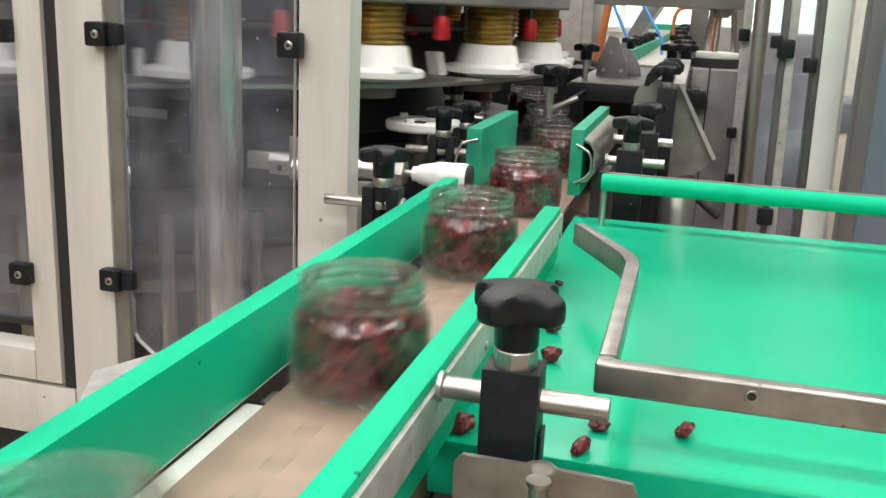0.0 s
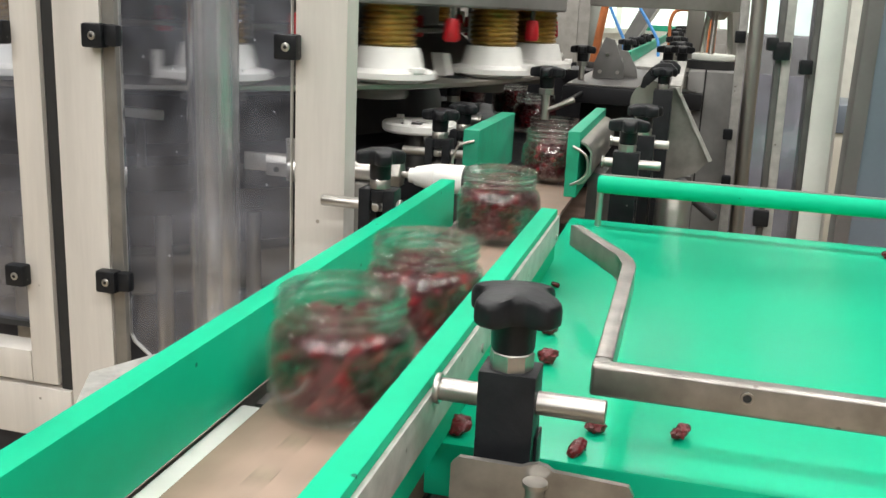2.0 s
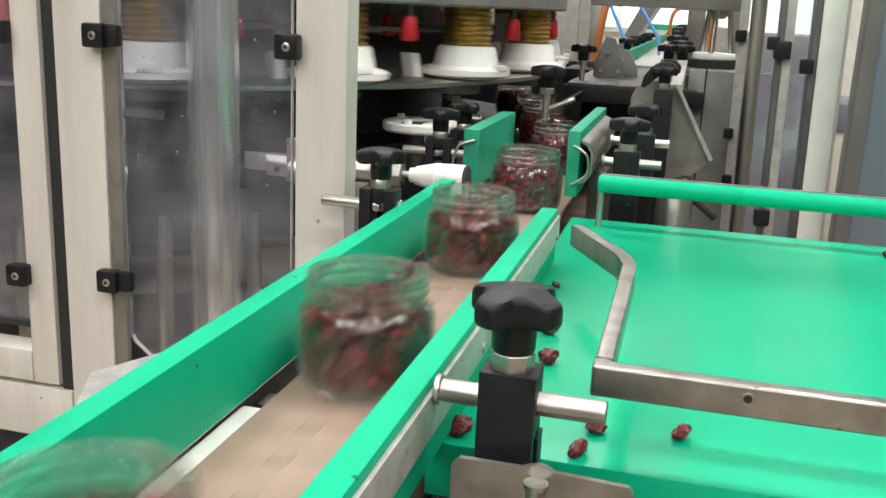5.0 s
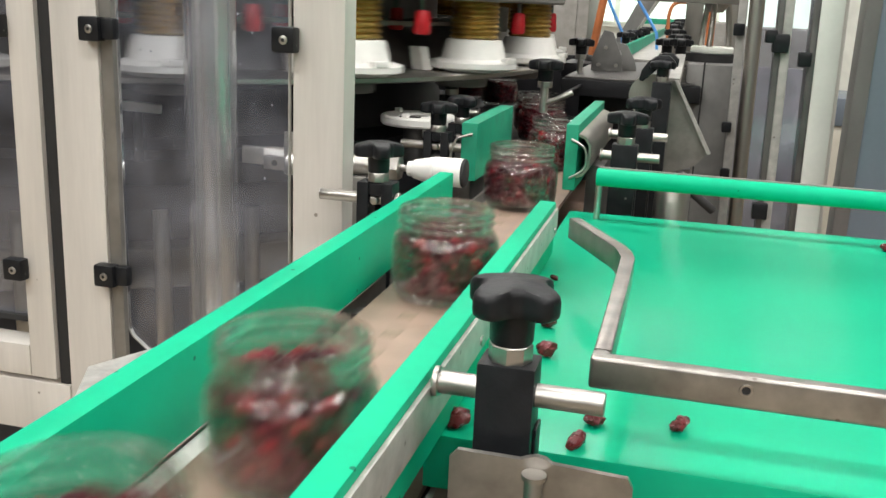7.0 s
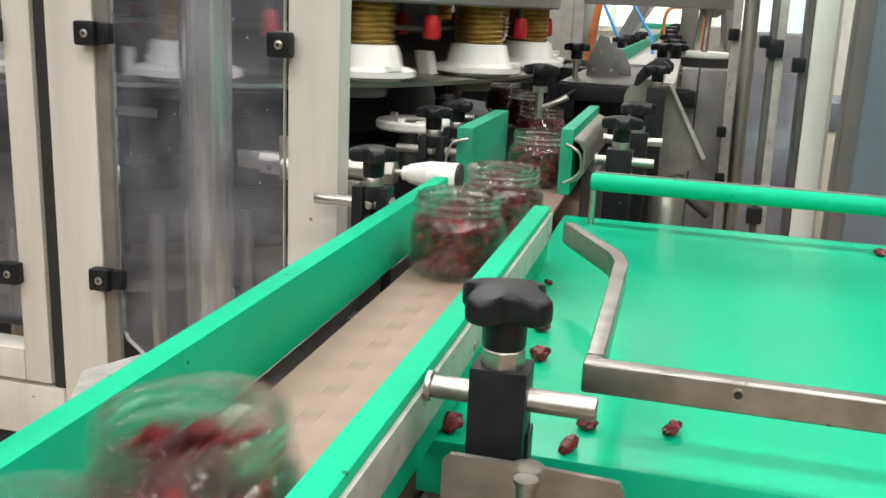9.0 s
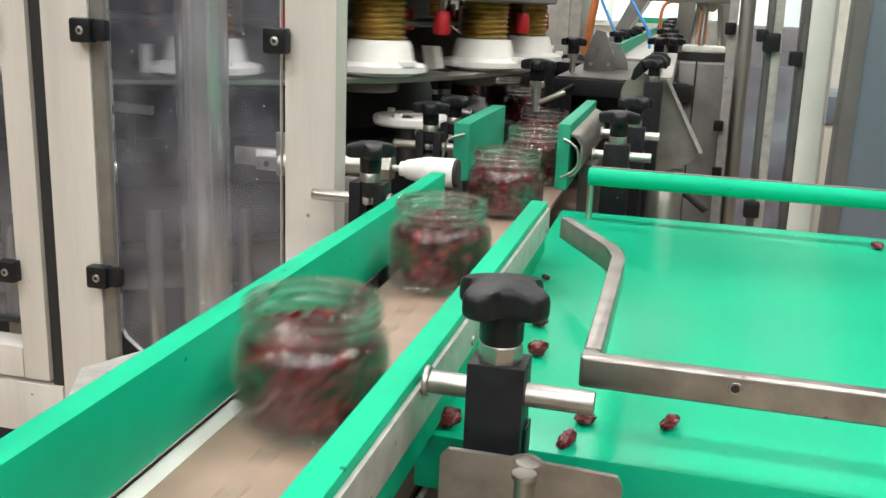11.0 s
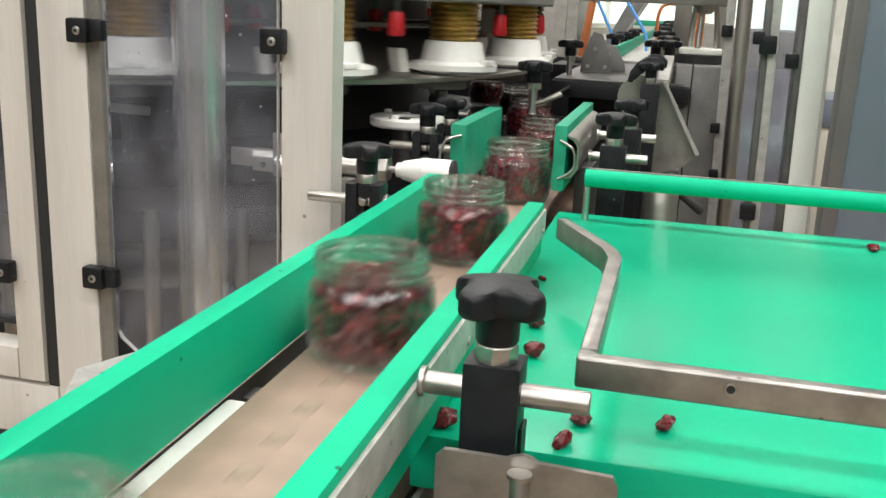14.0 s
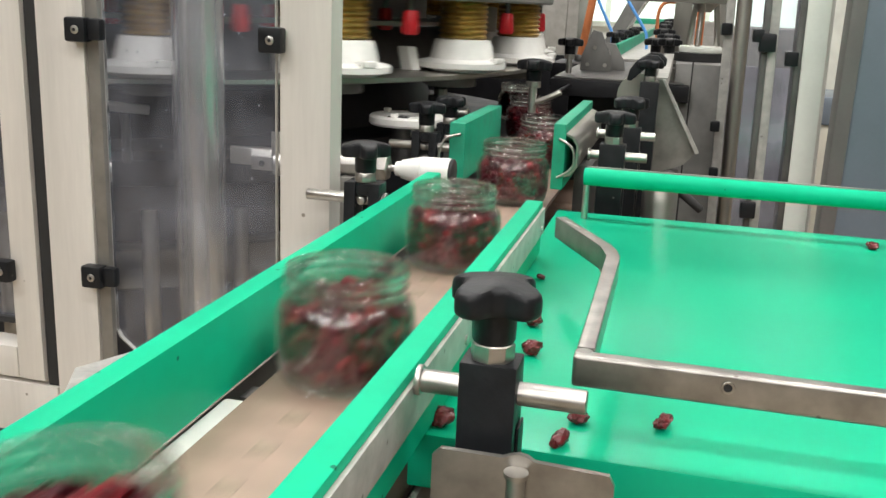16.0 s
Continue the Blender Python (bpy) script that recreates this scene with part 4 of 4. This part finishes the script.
far = thing("far_conveyor", "distant conveyor with green guide rails", "conveyor", (0.02, 2.0, FLOOR))
part("bed", box(B(), -0.03, 0.095, -0.19, 6.0, -FLOOR + 0.02, -FLOOR + 0.100, 0.002), STEEL_DULL, far)
part("belt", box(B(), -0.002, 0.070, -0.185, 6.0, -FLOOR + 0.1005, -FLOOR + 0.108, 0.001), BACKING, far, "pale worn conveyor belt")
part("guide_rail", box(B(), -0.012, -0.003, -0.10, 5.5, -FLOOR + 0.1005, -FLOOR + 0.138, 0.001), GREEN_OLD, far, "green plastic guide rail")
part("guide_rail", box(B(), 0.072, 0.094, -0.185, 5.5, -FLOOR + 0.1005, -FLOOR + 0.124, 0.002), STEEL_DARK, far)
part("crossbar", box(B(), -0.10, 0.096, 2.0, 2.03, -FLOOR + 0.160, -FLOOR + 0.185, 0.002), GREEN_OLD, far, "green plastic crossbar")
for gx in (-0.098, 0.086):
    part("post", box(B(), gx, gx + 0.01, 2.005, 2.025, 0, -FLOOR + 0.1595), STEEL_DULL, far)
for fy in (0.2, 5.6):
    part("leg", box(B(), -0.03, 0.09, fy, fy + 0.06, 0, -FLOOR + 0.0195), STEEL_DULL, far)
for i in range(4):
    post_knob(-0.004 + 0.003 * i, 2.05 + 0.30 * i, 0.166, 0.100, 1.0)
for kx, ky, kz in ((0.118, 1.50, 0.170), (0.140, 1.56, 0.178), (0.146, 1.46, 0.172), (0.128, 1.68, 0.186)):
    post_knob(kx, ky, kz, 0.102, 1.0)
for kx, ky in ((0.105, 2.5), (0.107, 2.9), (0.108, 3.4)):
    post_knob(kx, ky, 0.185 + 0.012 * (ky - 2.5), 0.10, 1.1)


def hall_clutter():
    t = thing("orange_pipe", "slanting orange plastic pipe", "pipe", (-0.060, 1.75, 0.101))
    part("tube", rod(B(), (0, 0, 0), (0.056, 0, 0.40), 0.009, seg=18), ORANGE, t)
    part("collar", rod(B(), (0, 0, 0), (0.001, 0, 0.014), 0.013, seg=18, bevel=0.001), STEEL_DARK, t)
    t = thing("air_hose", "thin bent orange air hose", "hose", (0.103, 2.0, 0.124))
    part("tube", bent_wire(B(), [(0, 0, 0), (-0.001, 0, 0.05), (-0.003, 0, 0.085), (0.001, 0, 0.104), (0.008, 0, 0.115), (0.020, 0, 0.120), (0.040, 0, 0.1195), (0.10, 0, 0.12)], 0.0045), ORANGE, t)
    part("socket", rod(B(), (0, 0, -0.001), (0, 0, 0.012), 0.007, seg=12), STEEL_DARK, t)
    for pts in (((0.045, 0, -0.054), (0.040, 0, 0), (0.030, 0, 0.018), (-0.005, 0, 0.085), (-0.030, 0, 0.14), (-0.04, 0, 0.20)),
                ((0.144, 0, -0.044), (0.140, 0, 0), (0.128, 0, 0.020), (0.072, 0, 0.102), (0.040, 0, 0.15), (0.03, 0, 0.21))):
        t = thing("air_hose", "bright blue plastic air hose", "hose", (-0.080, 2.4, 0.154))
        part("tube", bent_wire(B(), pts, 0.0045), BLUE, t)
    t = thing("steel_chute", "slanting grey steel chute", "chute", (-0.04, 2.6, 0.10))
    part("sheet", prism(B(), [(-0.052, 0, 0), (-0.005, 0, 0), (0.022, 0, 0.050), (0.160, 0, 0.29), (0.095, 0, 0.29), (-0.020, 0, 0.050)], (0, 0.10, 0), 0.002), GREY_PAINT, t)
    part("flange", prism(B(), [(0.0225, -0.006, 0.050), (0.0275, -0.006, 0.048), (0.1655, -0.006, 0.288), (0.1605, -0.006, 0.290)], (0, 0.112, 0)), STEEL, t)
    t = thing("column_box", "upright grey steel box column beside the belt", "column", (0.164, 1.70, 0.102))
    part("body", box(B(), -0.019, 0.018, 0, 0.08, 0, 0.40, 0.002), STEEL, t)
    part("base_flange", box(B(), -0.024, 0.023, -0.005, 0.085, 0, 0.006, 0.001), STEEL_DARK, t)
    t = thing("orange_pipe", "upright orange plastic pipe", "pipe", (0.207, 2.2, FLOOR))
    part("tube", rod(B(), (0, 0, 0), (0, 0, -FLOOR + 0.5), 0.011, seg=18), ORANGE, t)
    w = thing("window_1", "bright greenish daylight window in the far wall", "window", (-0.6, 8.98, 0.1), kind="structure")
    part("window_frame", box(B(), -1.85, 1.85, -0.02, 0.015, -0.05, 1.25), WHITE_PAINT, w)
    for i in range(4):
        part("pane", box(B(), -1.8 + 0.92 * i, -0.94 + 0.92 * i, -0.045, -0.021, 0, 1.2), WINDOW_GLOW, w)
    t = thing("overhead_beam", "grey steel machine beam above the line", "beam", (0.08, 1.25, 0.237))
    part("beam", box(B(), -0.10, 0.16, 0, 0.06, 0, 0.10, 0.002), STEEL_DULL, t)
    part("post", box(B(), -0.10, -0.05, 0.061, 0.11, 0.0, 0.9, 0.002), STEEL_DULL, t)
    t = thing("cone_funnel", "grey steel cone above a round table", "funnel", (0.203, 1.32, 0.1625))
    part("cone", rod(B(), (0, 0, 0.06), (0, 0, 0.11), 0.012, 0.05, 24), STEEL_DULL, t)
    for a in (0.3, 2.4, 4.5):
        part("strut", rod(B(), (0.030 * math.cos(a), 0.030 * math.sin(a), 0), (0.018 * math.cos(a), 0.018 * math.sin(a), 0.10), 0.005, seg=10), STEEL, t)
    part("foot", rod(B(), (0, 0, -0.012), (0, 0, 0), 0.038, seg=28, bevel=0.002), WHITE_PAINT, t)
    t = thing("machine_housing", "grey sheet steel machine housing with a black rim", "machine", (0.203, 1.22, FLOOR))
    h = -FLOOR
    part("body", box(B(), -0.040, 0.045, 0, 0.30, 0, h + 0.135, 0.003), GREY_PAINT, t)
    part("rim", rod(B(), (-0.003, 0.10, h + 0.1355), (-0.003, 0.10, h + 0.150), 0.043, seg=32), RUBBER, t, "black rubber rim")
    part("top_face", prism(B(), [(-0.062, -0.300, h + 0.128), (-0.046, -0.300, h + 0.128), (-0.045, 0.08, h + 0.147), (-0.062, 0.08, h + 0.147)], (0, 0, -0.02)), BACKING, t)
    part("side_web", box(B(), -0.058, -0.0405, 0.02, 0.06, h - 0.2, h + 0.124), STEEL_DULL, t)
    part("seam", box(B(), -0.012, -0.0095, -0.0015, 0.0, 0.2, h + 0.14), RUBBER, t)
    t = thing("chute_guard", "bent grey steel sheet guard with bright folded edge", "guard", (0.165, 0.90, -0.03))
    part("sheet", prism(B(), [(-0.045, 0, 0.01), (0.025, 0, 0.037), (0.043, 0, 0.058), (-0.014, 0, 0.157), (-0.044, 0, 0.150)], (0, 0.004, 0)), GUARD_STEEL, t)
    part("folded_edge", prism(B(), [(0.041, -0.012, 0.056), (0.0455, -0.012, 0.058), (-0.0105, -0.012, 0.1575), (-0.0145, -0.012, 0.157)], (0, 0.012, 0)), BACKING, t)
    part("stand", box(B(), -0.02, 0.02, 0.004, 0.03, -0.92, 0.03), STEEL_DARK, t)
    t = thing("black_cover", "black curved cover over a steel block", "cover", (0.133, 0.86, -0.1))
    part("block", box(B(), -0.012, 0.014, 0, 0.03, 0, 0.225, 0.002), BLACK, t)
    star_knob(t, 0.0, 0.015, 0.225, 0.78, turn=0.4)
    for i in (1, 2):
        dx, dy, dz = 0.004 * i, 0.017 * i, 0.003 * i
        arch = [(-0.036, 0.222), (-0.033, 0.237), (-0.024, 0.250), (-0.010, 0.258), (0.004, 0.258), (0.013, 0.250), (0.012, 0.239), (-0.002, 0.244), (-0.014, 0.240), (-0.024, 0.230), (-0.029, 0.221)]
        part("rib", prism(B(), [(x + dx, dy, z + dz) for x, z in arch], (0, 0.0155, 0), 0.002), BLACK, t)
    t = thing("round_plate", "rounded grey steel plate behind the knobs", "plate", (0.118, 0.93, 0.10))
    part("plate", rod(B(), (0, 0, 0), (0, 0.008, 0), 0.032, seg=36), STEEL, t)
    part("stay", box(B(), -0.012, 0.012, 0.0, 0.008, -0.25, -0.02), STEEL_DULL, t)
    t = thing("steel_pot", "round stainless steel canister behind the reject table", "canister", (0.165, 0.70, FLOOR))
    part("body", rod(B(), (0, 0, 0), (0, 0, 0.965), 0.022, seg=32, bevel=0.002), STEEL, t)
    t = thing("black_lever", "black plastic lever handle behind the table", "lever", (0.213, 0.72, 0.02))
    part("handle", rod(B(), (-0.038, 0, -0.0085), (0.005, 0, -0.041), 0.0055, seg=14, bevel=0.002), RUBBER, t)
    part("hub", rod(B(), (-0.040, 0.0, -0.005), (-0.040, 0.03, -0.005), 0.008, seg=16), BLACK, t)

    for name, label, x0, x1, y0, y1, z1, mat in (
            ("control_cabinet", "tall grey steel machine cabinet", -1.10, -0.34, 4.2, 4.9, 0.55, STEEL_DULL),
            ("packing_machine", "grey painted machine block in the hall", 0.34, 0.66, 3.6, 4.1, 0.17, GREY_PAINT),
            ("packing_machine", "low grey machine block in the hall", 0.10, 0.34, 5.2, 5.8, 0.17, STEEL_DULL)):
        t = thing(name, label, "machine", ((x0 + x1) / 2, y0, FLOOR))
        w = (x1 - x0) / 2
        part("body", box(B(), -w, w, 0, y1 - y0, 0.1, z1 - FLOOR, 0.01), mat, t)
        part("plinth", box(B(), -w * 0.9, w * 0.9, 0.03, y1 - y0 - 0.03, 0, 0.0995), STEEL_DARK, t)
        part("door_panel", box(B(), -w * 0.85, w * 0.85, -0.012, -0.001, 0.2, z1 - FLOOR - 0.08, 0.004), mat, t)
        part("handle", rod(B(), (w * 0.6, -0.03, 0.8), (w * 0.6, -0.03, 0.95), 0.008, seg=10), BLACK, t)
    t = thing("rear_panel", "smoked grey plastic machine panel behind the posts", "panel", (0.36, 1.55, FLOOR))
    part("sheet", box(B(), -0.10, 0.062, 0, 0.006, 0, -FLOOR + 0.12, 0.001), SMOKED, t)
    part("frame", box(B(), -0.125, -0.10, -0.002, 0.02, 0, -FLOOR + 0.9, 0.001), STEEL, t)


hall_clutter()


def right_guard():
    y = 0.90
    t = thing("safety_fence", "steel guard posts with clear sheets and black clamps", "guard", (0.30, y, FLOOR))
    h = -FLOOR
    # the fence stands a little out of plumb
    t.location.x, t.rotation_euler[1] = 0.30 + 0.0218, radians(-1.2)
    part("slim_post", box(B(), -0.0605, -0.0460, 0.30, 0.32, 0, h + 0.9, 0.001), BACKING, t)
    part("round_post", rod(B(), (-0.0373, 0.20, 0), (-0.0373, 0.20, h + 0.9), 0.0117, seg=24), STEEL, t)
    part("clear_sheet", box(B(), -0.038, -0.0196, 0.008, 0.012, 0.3, h + 0.9), SHEET, t, "dusty clear plastic sheet").visible_shadow = False
    part("door_post", box(B(), -0.0193, -0.0113, 0, 0.03, 0, h + 0.9, 0.001), STEEL_DARK, t)
    part("door_post", box(B(), -0.0111, 0.0012, 0.002, 0.02, 0, h + 0.9, 0.001), BACKING, t)
    part("clear_sheet", box(B(), 0.0015, 0.0256, 0.008, 0.012, 0.3, h + 0.9), SHEET, t, "dusty clear plastic sheet").visible_shadow = False
    part("dark_post", box(B(), 0.0259, 0.0345, 0, 0.05, 0, h + 0.9, 0.001), STEEL_DARK, t)
    part("white_post", box(B(), 0.0347, 0.0650, 0.0, 0.03, 0, h + 0.9, 0.001), WHITE_PAINT, t, "white painted square post")
    part("post_edge", box(B(), 0.0652, 0.0705, 0.006, 0.03, 0, h + 0.9, 0.001), STEEL_FRAME, t)
    for x, z, yy, k in ((-0.0570, 0.198, 0.286, 1.0), (-0.0620, 0.035, 0.286, 0.9), (-0.0258, 0.195, -0.014, 0.9), (-0.0128, 0.186, -0.014, 1.25), (0.0205, 0.1654, -0.014, 1.0), (-0.0575, -0.045, 0.286, 0.9), (-0.0165, -0.0475, -0.014, 1.2)):
        part("clamp", box(B(), -0.009 * k, 0.009 * k, 0, 0.013, -0.010 * k, 0.010 * k, 0.003), BLACK, t, "", (x, yy, h + z))
    c = thing("dark_column", "dark grey steel column with a blue-grey panel", "column", (0.3843, 0.80, FLOOR))
    part("post", box(B(), -0.012, 0.0065, 0, 0.05, 0, h + 0.9, 0.001), COLUMN_GREY, c)
    part("panel", box(B(), 0.0068, 0.40, 0.004, 0.03, 0, h + 0.9, 0.001), PANEL_BLUE, c, "blue-grey sheet panel")
    b = thing("grey_bench", "low grey box on a cream plinth by the wall", "box", (1.4, 5.2, FLOOR))
    part("body", box(B(), -0.5, 0.5, -0.3, 0.3, 0.616, 0.765, 0.01), PANEL_BLUE, b)
    part("plinth", box(B(), -0.52, 0.5, -0.28, 0.3, 0, 0.6155, 0.01), WALL_PAINT, b, "cream painted plinth")


right_guard()


def long_belts():
    """The line goes on past the short conveyor, out of sight."""
    t = thing("outfeed_conveyor", "plain steel conveyor that carries the jars on", "conveyor", (0, -6.5, FLOOR))
    h = -FLOOR
    part("deck", box(B(), -0.05, 0.05, -5.3, 5.15, h - 0.05, h - 0.0015), STEEL_DULL, t)
    for y in (-5, 0, 5):
        part("leg", box(B(), -0.03, 0.03, y, y + 0.05, 0, h - 0.0505), STEEL_DULL, t)


long_belts()


# ---------------------------------------------------------------- movement
BEND_R, BEND = 0.09, (-0.09, 0.814)
BEND_A = radians(13.6)      # the small bend before the belt
REACH = 0.526               # straight run between bend and turret
TURN_B = radians(100)       # where the infeed joins the turret


def line_place(s):
    """A place on the jars' way; s is the distance before y = 0.3."""
    if s < 0.514:
        return 0.0, 0.3 + s
    s -= 0.514
    if s < BEND_R * BEND_A:
        a = s / BEND_R
        return BEND[0] + BEND_R * math.cos(a), BEND[1] + BEND_R * math.sin(a)
    s -= BEND_R * BEND_A
    if s < REACH:
        return (BEND[0] + BEND_R * math.cos(BEND_A) - s * math.sin(BEND_A), BEND[1] + BEND_R * math.sin(BEND_A) + s * math.cos(BEND_A))
    s -= REACH
    if s < RADIUS * (TURN_B - BEND_A):
        a = BEND_A + s / RADIUS
        return TURRET[0] + RADIUS * math.cos(a), TURRET[1] + RADIUS * math.sin(a)
    s -= RADIUS * (TURN_B - BEND_A)
    return (TURRET[0] + RADIUS * math.cos(TURN_B) - s * math.sin(TURN_B), TURRET[1] + RADIUS * math.sin(TURN_B) + s * math.cos(TURN_B))


def motions():
    for jar, passing in zip(JARS, PASS):
        when, side, ahead = passing, SIDE.get(JARS.index(jar), 0.0), AHEAD.get(JARS.index(jar), 0.0)
        times = {0.0, 16.0}
        for k in range(161):
            t = k / 10
            s = SPEED * (when - t)
            if -0.8 < s < 2.4 or k % 20 == 0:
                times.add(t)
        rows = []
        for t in sorted(times):
            x, y = line_place(SPEED * (when - t))
            if y < 0.6:
                x, y = x + side, y - ahead * min(1.0, max(0.0, (0.15 - y) / 0.25))
            rows.append((t, pose(x, y, 0.0004)))
        walk(jar, rows)
    # the empty jar comes down the line and is pushed over the table
    rows = []
    when = 1.125
    for k in range(9):
        x, y = line_place(SPEED * (when - k / 10))
        rows.append((k / 10, pose(x, y, 0.0004)))
    for t, x, y in ((0.9, 0.070, 0.470), (1.0, 0.190, 0.466), (1.1, 0.32, 0.463), (1.2, 0.45, 0.46), (1.4, 0.66, 0.455), (1.7, 0.84, 0.452), (2.2, 0.92, 0.45), (16.0, 0.92, 0.45)):
        rows.append((t, pose(x, y, 0.0004)))
    walk(EMPTY_JAR, rows)
    walk(PUSHER, [(t, pose(-0.058 + d, 0.497, 0.040)) for t, d in ((0, 0), (0.7, 0), (0.8, 0.0), (0.87, 0.058), (0.9, 0.052), (1.0, 0.026), (1.1, 0.002), (1.2, 0), (16, 0))])
    walk(TURRET_OB, [(k / 4, pose(*TURRET, 0, 0, 0, 46.0 * k / 4)) for k in range(65)])
    links, loop, top, r = LINKS
    zc = -r - 0.0
    for ob, start in links:
        def place(d):
            d %= loop
            if d < top:
                return pose(0, BELT_START - d, 0)
            d -= top
            if d < math.pi * r:
                a = d / r
                return pose(0, BELT_END - r * math.sin(a), zc + r * math.cos(a), math.degrees(a))
            d -= math.pi * r
            if d < top:
                return pose(0, BELT_END + d, zc - r, 180)
            a = (d - top) / r
            return pose(0, BELT_START + r * math.sin(a), zc - r * math.cos(a), 180 + math.degrees(a))
        marks = [0.02, 0.05, 0.10, 0.2, 0.5, top / 2, 1.5, top - 0.2, top - 0.05, top - 0.02]
        ends = [top + math.pi * r * k / 4 for k in range(5)]
        stops = marks + ends + [top + math.pi * r + q for q in (0.02, 0.2, top / 2, top - 0.2, top - 0.02)] + [loop - math.pi * r * (1 - k / 4) for k in range(4)]
        times = {0.0, 16.0}
        travelled = SPEED * 16
        for lap in range(4):
            for q in stops:
                d = q + lap * loop - start
                if 0.01 < d < travelled - 0.01:
                    times.add(round(d / SPEED * FPS) / FPS)
        walk(ob, [(t, place(start + SPEED * t)) for t in sorted(times)])


motions()
